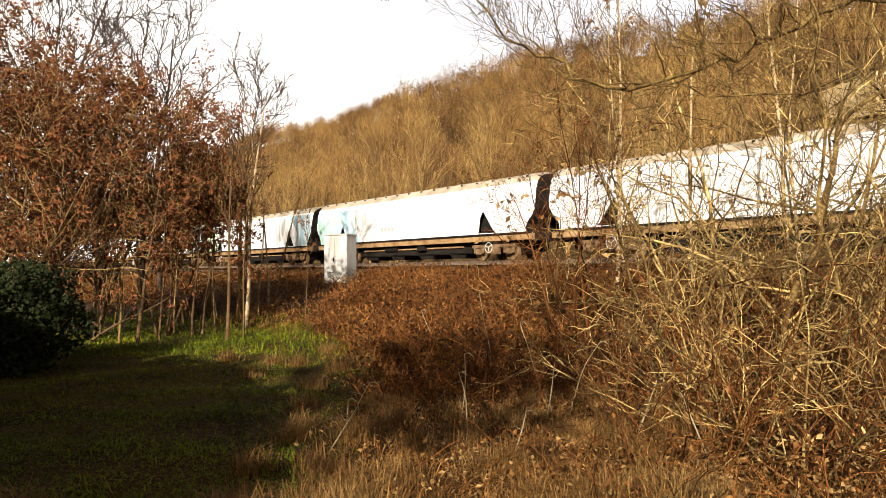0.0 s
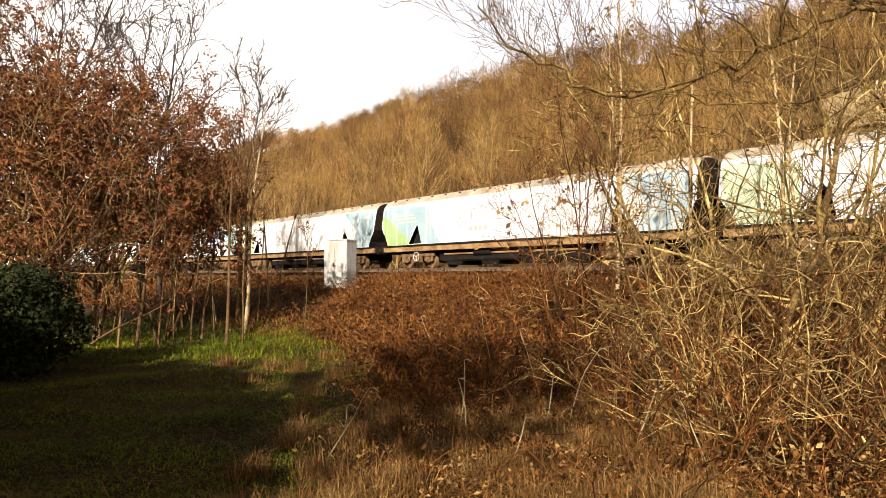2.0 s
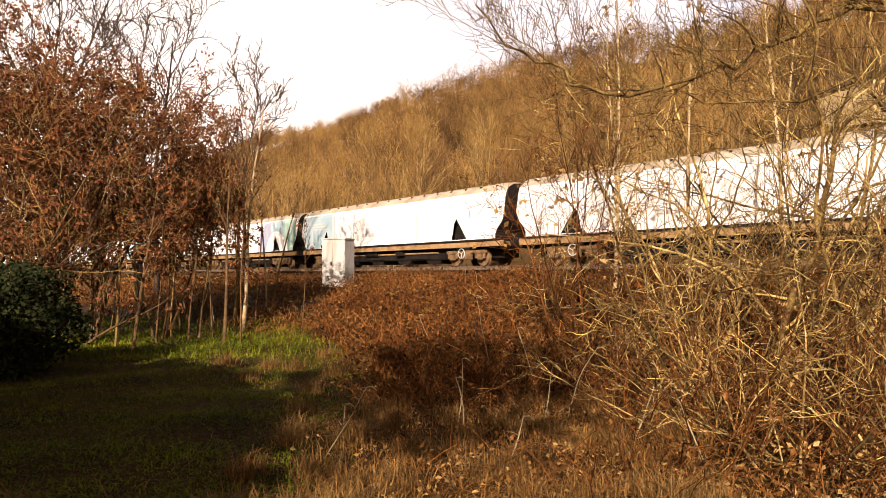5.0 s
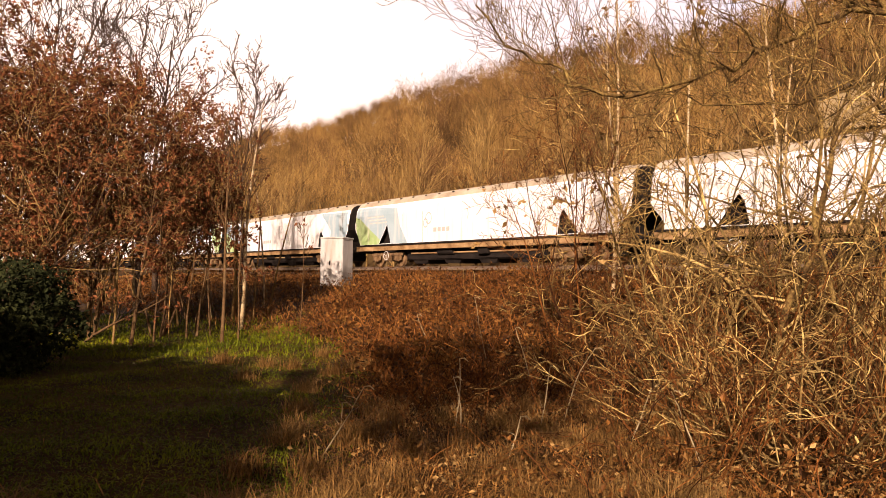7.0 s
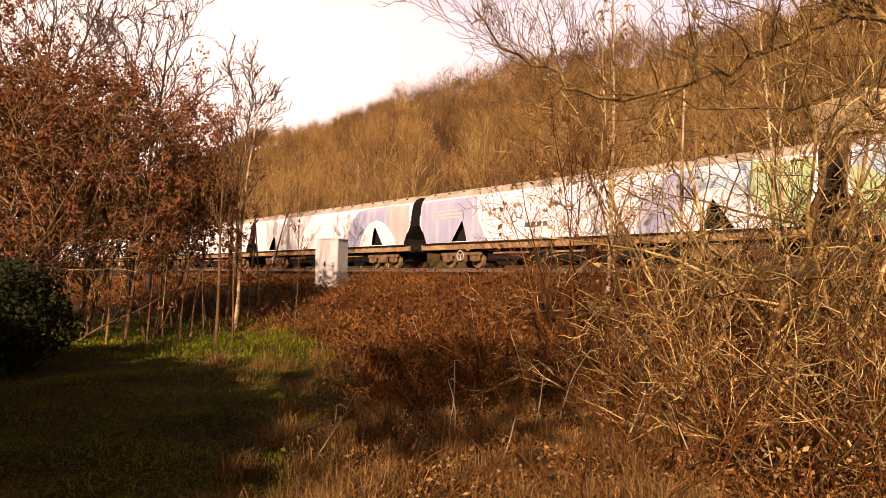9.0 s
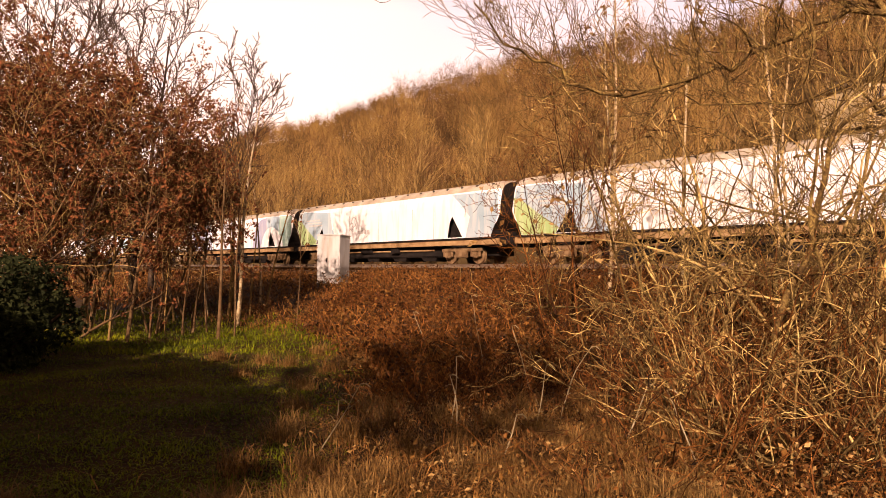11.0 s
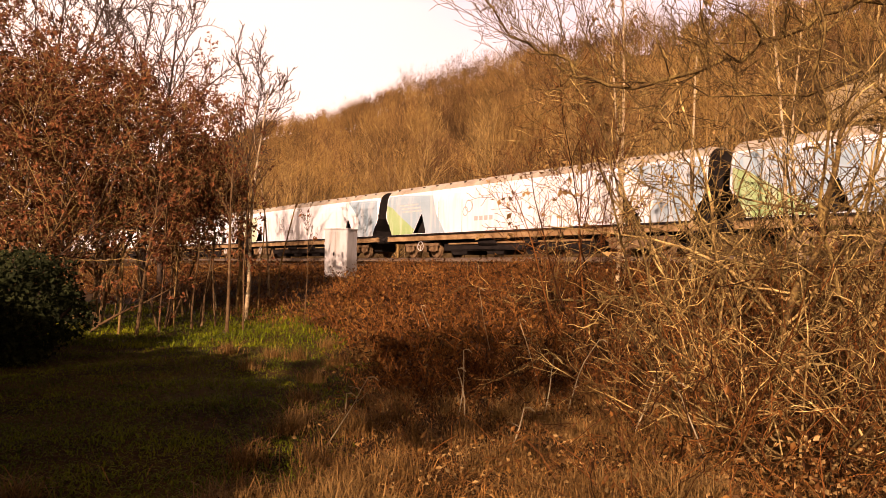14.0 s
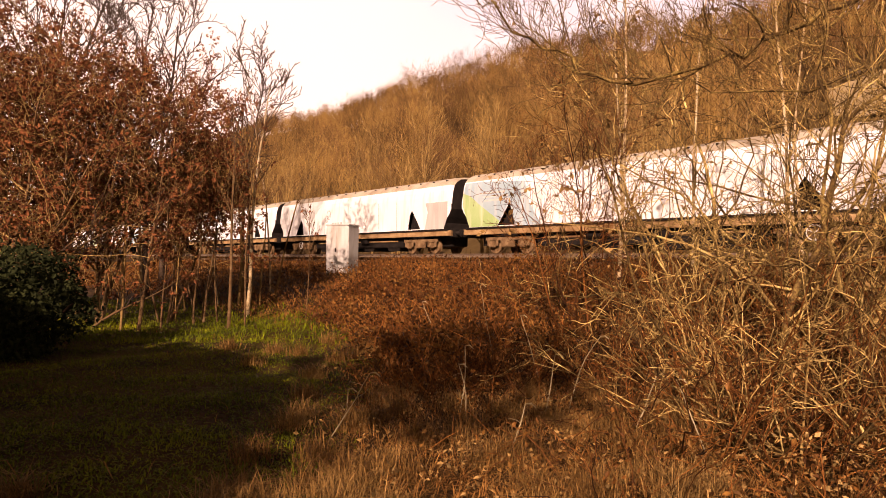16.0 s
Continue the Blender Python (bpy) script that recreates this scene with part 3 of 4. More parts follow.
def build_thicket():
    limb_tree()
    gnarled_tree(601, 7.0, [(3.69, -0.1), (3.72, 0.6), (3.85, 1.34), (4.1, 1.84), (4.19, 2.28), (4.29, 2.78), (4.48, 3.25), (4.9, 3.59), (5.6, 3.9)], 0.045)
    gnarled_tree(602, 6.4, [(4.3, -0.1), (4.1, 0.9), (3.92, 1.65), (3.75, 2.17), (3.83, 2.74), (3.86, 3.19), (3.75, 3.59), (3.81, 4.1), (3.6, 4.7)], 0.03)
    gnarled_tree(603, 5.8, [(2.75, -0.1), (2.41, 0.5), (2.05, 0.87), (1.79, 1.28), (1.64, 1.75), (1.5, 2.37)], 0.02)
    spec = [(3.4, 8.6, 3.8, 0.02, 6), (4.6, 7.6, 4.2, 0.026, 6), (5.6, 9.2, 5.0, 0.03, 6), (6.6, 11.0, 5.6, 0.034, 5), (4.3, 11.2, 4.8, 0.028, 5), (2.6, 9.6, 2.4, 0.012, 7), (4.4, 6.2, 3.0, 0.02, 6), (2.9, 6.6, 1.7, 0.011, 7), (7.5, 9.5, 5.6, 0.034, 5), (5.9, 7.4, 4.0, 0.026, 6), (3.6, 5.2, 1.7, 0.012, 7), (2.2, 12.6, 2.6, 0.012, 6), (5.0, 13.0, 5.0, 0.03, 4), (8.6, 12.4, 6.0, 0.035, 5)]
    spec += [(5.2, 10.4, 6.6, 0.034, 5), (6.9, 8.6, 6.2, 0.036, 5), (7.8, 11.8, 7.4, 0.04, 4), (4.0, 9.6, 5.4, 0.026, 4), (5.8, 12.2, 7.0, 0.036, 4)]
    for i, (x, y, h, r, st) in enumerate(spec):
        tree("willow_bush", "leafless bush of twisted mossy yellow stems", 400 + i, x, y, h, r * 1.15, 2, M_MOSSBARK, None, M_LITTER, 0.06, max(3, st - 2), 0.8, group="thicket", category="bush", bends=(9, 8, 6), wander=0.36, shoots=(5, 4), spread=0.7, ratio=0.5, rise=0.0, bare=(0.08, 0.1), leafy=0.05, thin=0.005, taper=0.62)
    rb = random.Random(87)
    for i in range(16):
        y = rb.uniform(4.9, 8.2)
        x = y * rb.uniform(0.33, 0.74)
        tree("arching_bush", "low leafless bush of arching pale stems", 500 + i, x, y, rb.uniform(1.5, 2.6), rb.uniform(0.009, 0.016), 2, M_MOSSBARK if i % 3 else M_BRAMBLE, None, M_LITTER, 0.06, 4, 0.9, group="arching bushes", category="bush", bends=(10, 7, 5), wander=0.24, shoots=(6, 3), spread=0.6, ratio=0.45, rise=-0.02, bare=(0.15, 0.1), leafy=0.1, per_twig=(1, 2), thin=0.0032, taper=0.65)
    for i, (x, y, h) in enumerate([(2.35, 10.6, 4.6), (2.9, 11.4, 5.2), (2.0, 9.8, 3.4)]):
        tree("oak_sapling", "red-brown oak sapling with a few pale withered leaves", 480 + i, x, y, h, 0.022, 2, M_BRAMBLE, M_BRAMBLE, M_LITTER, 0.11, 2, 0.2, group="oak saplings", shoots=(15, 8), spread=0.85, ratio=0.36, wander=0.2, rise=0.04, leafy=0.12, per_twig=(1, 3), bare=(0.35, 0.15), thin=0.004)
    for i, (x, y) in enumerate([(3.95, 14.6), (6.0, 15.5), (8.2, 15.0), (5.2, 18.2), (9.8, 17.4)]):
        tree("birch_tree", "slim birch with a pale trunk and bare twigs", 450 + i, x, y, 9.0, 0.055, 3, M_BIRCH, M_MOSSBARK, M_LITTER, 0.13, group="birches", shoots=(20, 7, 4), spread=0.75, ratio=0.24, wander=0.08, leafy=0.05, bare=(0.1, 0.1, 0.1), thin=0.005)


build_thicket()


# bramble on the bank: arching stems and small leaves
def build_brambles():
    rng = random.Random(7)
    tubes, leaves = Tubes(), []
    k = 0
    while k < 15000:
        u, p = rng.uniform(-16, 46), rng.uniform(3.2, 18.2)
        v = plan(u, p)
        if not in_view(v.x, v.y) or v.x < -21 or green_amount(v.x, v.y) > 0.2:
            continue
        dens = smooth(-0.35, 0.3, noise.noise(Vector((v.x * 0.35, v.y * 0.35, 2))) + 0.1)
        if rng.random() > 0.25 + dens or rng.random() < 0.6 * smooth(1.8, 3.2, v.x) or (v.y < 7.4 and v.x < 1.7 and rng.random() < 0.75):
            continue
        if v.x < -3.2 and rng.random() < 0.88:
            continue
        k += 1
        h = rng.uniform(0.25, 0.8) + 0.5 * smooth(1.0, 4.0, v.x) * rng.random()
        a = rng.uniform(0, 6.283)
        pts = bent(rng, Vector((v.x, v.y, gz(v.x, v.y) - 0.03)), Vector((math.cos(a) * 0.6, math.sin(a) * 0.6, 1)), h, 4, 0.25, -0.12)
        fat = 0.55 + 0.45 * smooth(6, 10, v.y)
        tubes.add(pts, [fat * r for r in (0.0095, 0.008, 0.007, 0.006, 0.004)])
        for _ in range(rng.randint(2, 6)):
            leaves.append((rng.choice(pts[1:]) + Vector((rng.gauss(0, 0.08), rng.gauss(0, 0.08), rng.gauss(0, 0.06))), rng.random()))
    ob = thing("bramble_patch", "reddish brown tangle of bramble and dead bracken on the bank", "bramble", kind="stuff")
    mesh_object("stems", tubes.verts, tubes.faces, M_BRAMBLE, ob)
    for near, size in ((True, 0.055), (False, 0.1)):
        leaf_mesh("leaves", [q for q in leaves if (q[0].y < 9) == near], size, M_BRLEAF, ob, rng)


build_brambles()


# ---- stalks, fallen leaves and tussocks of the foreground ----
def build_foreground():
    rng = random.Random(91)
    for i, (x, y, h, lx) in enumerate([(-1.05, 5.6, 0.75, 0.55), (0.15, 6.6, 0.8, 0.05), (0.2, 6.4, 0.65, 0.1), (1.0, 6.4, 0.7, 0.12), (0.75, 9.6, 1.25, 0.0), (-1.0, 6.4, 0.35, 0.1), (1.35, 6.9, 0.9, 0.15), (-0.1, 11.5, 0.8, -0.5), (1.25, 8.4, 0.9, -0.2), (0.55, 5.4, 0.5, 0.3), (2.2, 5.2, 0.8, -0.4), (1.7, 5.8, 0.7, 0.3)]):
        t = Tubes()
        pts = bent(rng, Vector((0, 0, -0.03)), Vector((lx, 0.1, 1)), h, 6, 0.06, -0.03)
        pts += [pts[-1] + Vector((0.05, 0, 0.005)), pts[-1] + Vector((0.09, 0, -0.03))]
        t.add(pts, [0.008, 0.0075, 0.007, 0.007, 0.006, 0.0055, 0.005, 0.009, 0.004])
        for _ in range(2):
            k = rng.randint(2, 5)
            t.add(bent(rng, pts[k], Vector((rng.gauss(0, 1), rng.gauss(0, 1), 0.6)), 0.14, 3, 0.2, -0.1), [0.003, 0.003, 0.002, 0.002])
        ob = thing("dead_stalk", "thin pale dead plant stalk standing in the grass", "plant stalk", "dead stalks", at=pose(x, y, gz(x, y)))
        mesh_object("stem", t.verts, t.faces, M_STALK, ob)
    spots = []
    for _ in range(8500):
        y = rng.uniform(3.2, 11)
        x = rng.uniform(-0.4 * y * rng.random(), 0.72 * y + 0.3)
        if rng.random() < green_amount(x, y):
            continue
        spots.append((Vector((x, y, gz(x, y) + rng.uniform(0.01, 0.14) + 0.25 * rng.random() * smooth(1.5, 3, x))), rng.random()))
    ob = leaf_mesh("leaf_litter", spots, 0.048, M_LITTER, None, rng)
    tagged(ob, "curled pale brown fallen leaves among the brambles", "leaf litter", kind="stuff")
    clumps = [(rng.uniform(-1.8, 2.6), rng.uniform(3.9, 7.6)) for _ in range(80)] + [(rng.uniform(-4.5, -0.5), rng.uniform(4, 13)) for _ in range(12)]

    def spot(r):
        cx, cy = r.choice(clumps)
        return cx + r.gauss(0, 0.09), cy + r.gauss(0, 0.09), 0.6 + 0.8 * r.random()
    blades("tussock_grass", 22000, spot, 0.24, 0.008, 1.0, M_TUSSOCK, "yellow-green tussocks of winter grass", "grass", seed=8)


build_foreground()


# ---- woods on the hillside ----
def build_woods():
    rng = np.random.default_rng(5)
    r2 = random.Random(11)
    trees = [(168.0, 150.0, 15.0), (181.0, 151.0, 12.0), (150.0, 149.0, 13.0), (134.0, 151.0, 11.0), (262.0, 150.0, 13.0), (271.0, 150.0, 11.0), (310.0, 150.0, 14.0), (318.0, 149.0, 12.0)]
    while len(trees) < 2300:
        p = 31 + 120 * r2.random() ** 0.85
        u = r2.uniform(-60, 430)
        v = plan(u, p)
        if v.y < 5 or abs(v.x) > v.y * 0.8 + 12 or (v.y < 66 and abs(v.x / v.y - 0.66) < 0.09 and p > 36):
            continue
        trees.append((u, p, r2.uniform(6.5, 13) * (1 + 0.3 * noise.noise(Vector((u * 0.04, p * 0.04, 0))))))
    while len(trees) < 3300:
        u, p = r2.uniform(20, 430), r2.uniform(112, 150)
        trees.append((u, p, r2.uniform(6.5, 10.5)))
    blocks, kinds = [], []
    for u, p, h in trees:
        c = plan(u, p, ground_z(u, p))
        x, y, z = c
        k = 640 if p < 90 else 400
        # boughs fan up from the bole, twigs cluster on the boughs
        boughs = 9
        az = rng.uniform(0, 2 * np.pi, boughs)
        tilt = rng.uniform(0.1, 0.75, boughs)
        way = np.stack([np.cos(az) * np.sin(tilt), np.sin(az) * np.sin(tilt), np.cos(tilt)], 1)
        reach = h * rng.uniform(0.5, 0.72, boughs)
        foot = np.array([x, y, z]) + np.outer(rng.uniform(0.15, 0.4, boughs) * h, [0, 0, 1])
        w = 0.013 + 0.00022 * p
        which = rng.integers(0, boughs, k)
        f = np.sqrt(rng.uniform(0.12, 1.0, k))[:, None]
        base = foot[which] + way[which] * reach[which][:, None] * f + rng.normal(0, 0.06 * h, (k, 3))
        lean = way[which] + rng.normal(0, 0.75, (k, 3)) + np.array([0, 0, 0.1])
        tip = base + lean * (h * 0.065)
        b = rng.uniform(0, 2 * np.pi, k)
        side = np.stack([np.cos(b), np.sin(b), rng.normal(0, 0.3, k)], 1) * w
        blocks.append(np.stack([base - side, base + side, tip], 1).reshape(-1, 3))
        bw = np.stack([-np.sin(az), np.cos(az), np.zeros(boughs)], 1) * (0.012 + 0.0026 * h)
        blocks.append(np.stack([foot - bw, foot + bw, foot + way * reach[:, None]], 1).reshape(-1, 3))
        tw = 0.02 + 0.005 * h
        blocks.append(np.array([[x - tw, y, z - 0.3], [x + tw, y, z - 0.3], [x, y, z + h * 0.7], [x, y - tw, z - 0.3], [x, y + tw, z - 0.3], [x, y, z + h * 0.7]]))
        kind = int(rng.integers(0, 4))
        kinds.append(np.full(k, kind))
        kinds.append(np.full(boughs + 2, 4 if kind % 2 else kind))
    allv = np.concatenate(blocks)
    n = len(allv) // 3
    me = bpy.data.meshes.new("far_woods")
    me.vertices.add(n * 3)
    me.vertices.foreach_set("co", allv.astype(np.float32).ravel())
    me.loops.add(n * 3)
    me.loops.foreach_set("vertex_index", np.arange(n * 3, dtype=np.int32))
    me.polygons.add(n)
    me.polygons.foreach_set("loop_start", np.arange(0, n * 3, 3, dtype=np.int32))
    for m in M_WOODS:
        me.materials.append(m)
    me.polygons.foreach_set("material_index", np.concatenate(kinds).astype(np.int32))
    me.update()
    me.validate()
    tagged(new("far_woods", me), "leafless brown winter woodland on the steep hillside", "woodland", kind="stuff")


build_woods()


# ---- railway ----
def build_track():
    prof = [(-0.07, -0.15), (0.07, -0.15), (0.02, -0.11), (0.015, -0.04), (0.036, -0.03), (0.034, 0.0), (-0.034, 0.0), (-0.036, -0.03), (-0.015, -0.04), (-0.02, -0.11)]
    for off in (-0.75, 0.75):
        me_bm = bmesh.new()
        rings = []
        for u in (-80, 600):
            rings.append([me_bm.verts.new(plan(u, P_TRACK + off + a, Z_RAIL + b)) for a, b in prof])
        for i in range(len(prof)):
            j = (i + 1) % len(prof)
            me_bm.faces.new((rings[0][i], rings[0][j], rings[1][j], rings[1][i]))
        tagged(part("rail", me_bm, M_RAIL), "steel running rail with a worn bright head", "rail", "rails", "structure")
    rng = random.Random(4)
    verts, faces = [], []
    for _ in range(9000):
        u, p = rng.uniform(-16, 60), rng.uniform(19.9, 22.35)
        c = plan(u, p, ground_z(u, p) + 0.01)
        s = rng.uniform(0.025, 0.06)
        i = len(verts)
        a = rng.uniform(0, 6.28)
        for k in range(4):
            verts.append(c + Vector((math.cos(a + k * 1.57) * s * rng.uniform(0.7, 1.2), math.sin(a + k * 1.57) * s * rng.uniform(0.7, 1.2), rng.uniform(-0.01, 0.02))))
        verts.append(c + Vector((0, 0, s * 0.9)))
        faces += [(i + k, i + (k + 1) % 4, i + 4) for k in range(4)]
    tagged(mesh_object("ballast", verts, faces, M_STONES), "brown-grey crushed stone ballast beside the rails", "ballast", kind="stuff")
    sl = bmesh.new()
    box(sl, -0.13, 0.13, -1.25, 1.25, -0.2, -0.152, 0.01)
    track = thing("sleeper_row", "pale concrete sleepers under the rails", "sleepers", kind="structure")
    first = part("sleeper", sl, M_SLEEPER, track)
    ang = math.atan2(D.y, D.x)
    for k in range(110):
        ob = first if k == 0 else new("sleeper", first.data)
        ob.parent = track
        ob.matrix_basis = Matrix.Translation(plan(-14 + k * 0.65, P_TRACK, Z_RAIL)) @ Matrix.Rotation(ang, 4, "Z")


build_track()

# ---- hopper wagons: local x along the train, -y or +y the sides, z from the rail ----
PITCH, SPEED = 20.0, 23.3694
HALF = 9.6
SIDE = 1.35
Z0, ZT = 1.26, 2.55
ROOF = [(1.35, 2.55), (1.35, 3.0), (1.32, 3.28), (1.23, 3.56), (1.03, 3.81), (0.7, 3.97), (0.0, 4.05)]


def end_x(z):
    """Half length of the body at a height: the lower end slopes in."""
    return HALF - 0.55 * smooth(2.3, 1.5, z)


def wagon_body(bm):
    T0, T1 = Z0 + 0.06, 2.38
    for sy in (-1, 1):
        y = sy * SIDE

        def f(pts):
            bm.faces.new([bm.verts.new((x, y, z)) for x, z in pts])
        for s in (-1, 1):
            # opening: steep edge towards the middle, sloping edge towards the end
            a, c, b = 7.08 * s, 6.32 * s, 5.98 * s
            f([(b, Z0), (a, Z0), (a, T0), (b, T0)])
            f([(a, T0), (c, T1), (c, ZT), (a, ZT)])
            f([(c, T1), (c + (b - c) * 0.55, T1 - 0.28), (b, T0), (b, ZT), (c, ZT)])
            zs = [Z0, 1.5, 1.75, 2.0, 2.3, ZT]
            f([(a, Z0)] + [(end_x(z) * s, z) for z in zs] + [(a, ZT)])
        f([(-5.98, Z0), (5.98, Z0), (5.98, ZT), (-5.98, ZT)])
    # roof and upper sides, drawn in a little at the ends
    prof = [(y, z) for y, z in ROOF] + [(-y, z) for y, z in ROOF[-2::-1]]
    rings = []
    for x, k in ((-HALF, 0.93), (-HALF + 0.06, 0.975), (-HALF + 0.22, 1.0), (HALF - 0.22, 1.0), (HALF - 0.06, 0.975), (HALF, 0.93)):
        ring = []
        for y, z in prof:
            top = smooth(2.6, 3.1, z)
            ring.append(bm.verts.new((x, y * (1 - (1 - k) * top), ZT + (z - ZT) * (1 - (1 - k) * 0.8 * top))))
        rings.append(ring)
    for r0, r1 in zip(rings, rings[1:]):
        for i in range(len(prof) - 1):
            bm.faces.new((r0[i], r0[i + 1], r1[i + 1], r1[i]))
    bmesh.ops.remove_doubles(bm, verts=bm.verts, dist=0.002)
    return bm


def wagon_ends(bm, s):
    prof = [(y, z) for y, z in ROOF] + [(-y, z) for y, z in ROOF[-2::-1]]
    if s:
        bm.faces.new([bm.verts.new(((HALF - 0.02) * s, y * 0.93, ZT + (z - ZT) * 0.93)) for y, z in prof])
        for z0, z1 in ((Z0, 1.6), (1.6, 1.9), (1.9, 2.3), (2.3, ZT)):
            bm.faces.new([bm.verts.new(((end_x(z) - 0.02) * s, y, z)) for y, z in ((-1.34, z0), (1.34, z0), (1.34, z1), (-1.34, z1))])
    return bm


def clipped(poly, a, b, keep):
    """The part of a polygon on one side of the line through a and b."""
    def side(p):
        return keep * ((b[0] - a[0]) * (p[1] - a[1]) - (b[1] - a[1]) * (p[0] - a[0]))
    out = []
    for p, q in zip(poly, poly[1:] + poly[:1]):
        sp, sq = side(p), side(q)
        if sp >= 0:
            out.append(p)
        if sp * sq < 0:
            f = sp / (sp - sq)
            out.append((p[0] + (q[0] - p[0]) * f, p[1] + (q[1] - p[1]) * f))
    return out


def side_y(z):
    """Half width of the body at a height."""
    for (y0, z0), (y1, z1) in zip(ROOF, ROOF[1:]):
        if z0 < z <= z1:
            return y0 + (y1 - y0) * (z - z0) / (z1 - z0)
    return SIDE


def panel(bm, pts, off):
    """Painted area on the lit side, a few millimetres proud and cut round the openings; points are x, z."""
    s = 1 if sum(p[0] for p in pts) > 0 else -1
    hole = [(7.12 * s, 1.3), (6.32 * s, 2.42), (5.94 * s, 1.3)]
    inward = s
    rest, pieces = list(pts), []
    for a, b in zip(hole, hole[1:] + hole[:1]):
        if len(rest) < 3:
            break
        outer = clipped(rest, a, b, -inward)
        if len(outer) > 2:
            pieces.append(outer)
        rest = clipped(rest, a, b, inward)
    levels = [z for _, z in ROOF[1:]]
    for piece in pieces:
        for z0, z1 in zip([0.0] + levels, levels):
            band = clipped(clipped(piece, (0, z0), (1, z0), 1), (0, z1), (1, z1), -1)
            if len(band) > 2:
                bm.faces.new([bm.verts.new((x, side_y(z) + off, z + off * 0.4)) for x, z in band])
    bmesh.ops.remove_doubles(bm, verts=bm.verts, dist=0.0005)
    return bm


def bogie(parent, cx):
    b = new("bogie")
    b.parent = parent
    b.matrix_basis = pose(cx, 0, 0)
    fr = bmesh.new()
    for sy in (-1, 1):
        y = sy * 1.02
        box(fr, -1.45, 1.45, y - 0.06, y + 0.06, 0.62, 0.78, 0.02)
        box(fr, -0.42, 0.42, y - 0.08, y + 0.08, 0.3, 0.7, 0.03)
        for x in (-1.0, 1.0):
            box(fr, x - 0.16, x + 0.16, y - 0.1, y + 0.1, 0.3, 0.6, 0.03)
            for dx in (-0.28, 0.28):
                cyl(fr, (x + dx, y, 0.5), (0, 0, 1), 0.075, 0.26, 8)
    box(fr, -0.25, 0.25, -1.0, 1.0, 0.55, 0.85, 0.02)
    part("side_frame", fr, M_BOGIE, b)
    for x in (-1.0, 1.0):
        w = bmesh.new()
        for sy in (-1, 1):
            cyl(w, (0, sy * 0.77, 0), (0, 1, 0), 0.42, 0.12, 24)
            cyl(w, (0, sy * 0.69, 0), (0, 1, 0), 0.45, 0.03, 24)
        cyl(w, (0, 0, 0), (0, 1, 0), 0.08, 2.1, 10)
        ws = part("wheelset", w, M_BOGIE, b)
        ws.matrix_basis = pose(x, 0, 0.42)
    return b


def ring(bm, centre, r, t, axis_y):
    m = Matrix.Translation(centre) @ Matrix.Rotation(math.pi / 2, 4, "X")
    prev = []
    for k in range(20):
        a = 2 * math.pi * k / 20
        prev.append([bm.verts.new(m @ Vector(((r + t * math.cos(c)) * math.cos(a), (r + t * math.cos(c)) * math.sin(a), t * math.sin(c)))) for c in (0, 1.57, 3.14, 4.71)])
    for k in range(20):
        for j in range(4):
            bm.faces.new((prev[k][j], prev[k][(j + 1) % 4], prev[(k + 1) % 20][(j + 1) % 4], prev[(k + 1) % 20][j]))
    for a in (0.4, 2.49, 4.6):
        cyl(bm, centre + Vector((math.cos(a) * r / 2, 0, math.sin(a) * r / 2)), (math.cos(a), 0, math.sin(a)), t * 0.7, r, 6)
    return bm


def lettering(w, lines):
    for z, a, b in lines:
        part("text_bar", panel(bmesh.new(), [(b, z), (a, z), (a, z + 0.08), (b, z + 0.08)], 0.012), M_RING, w, "white line of unreadable lettering")


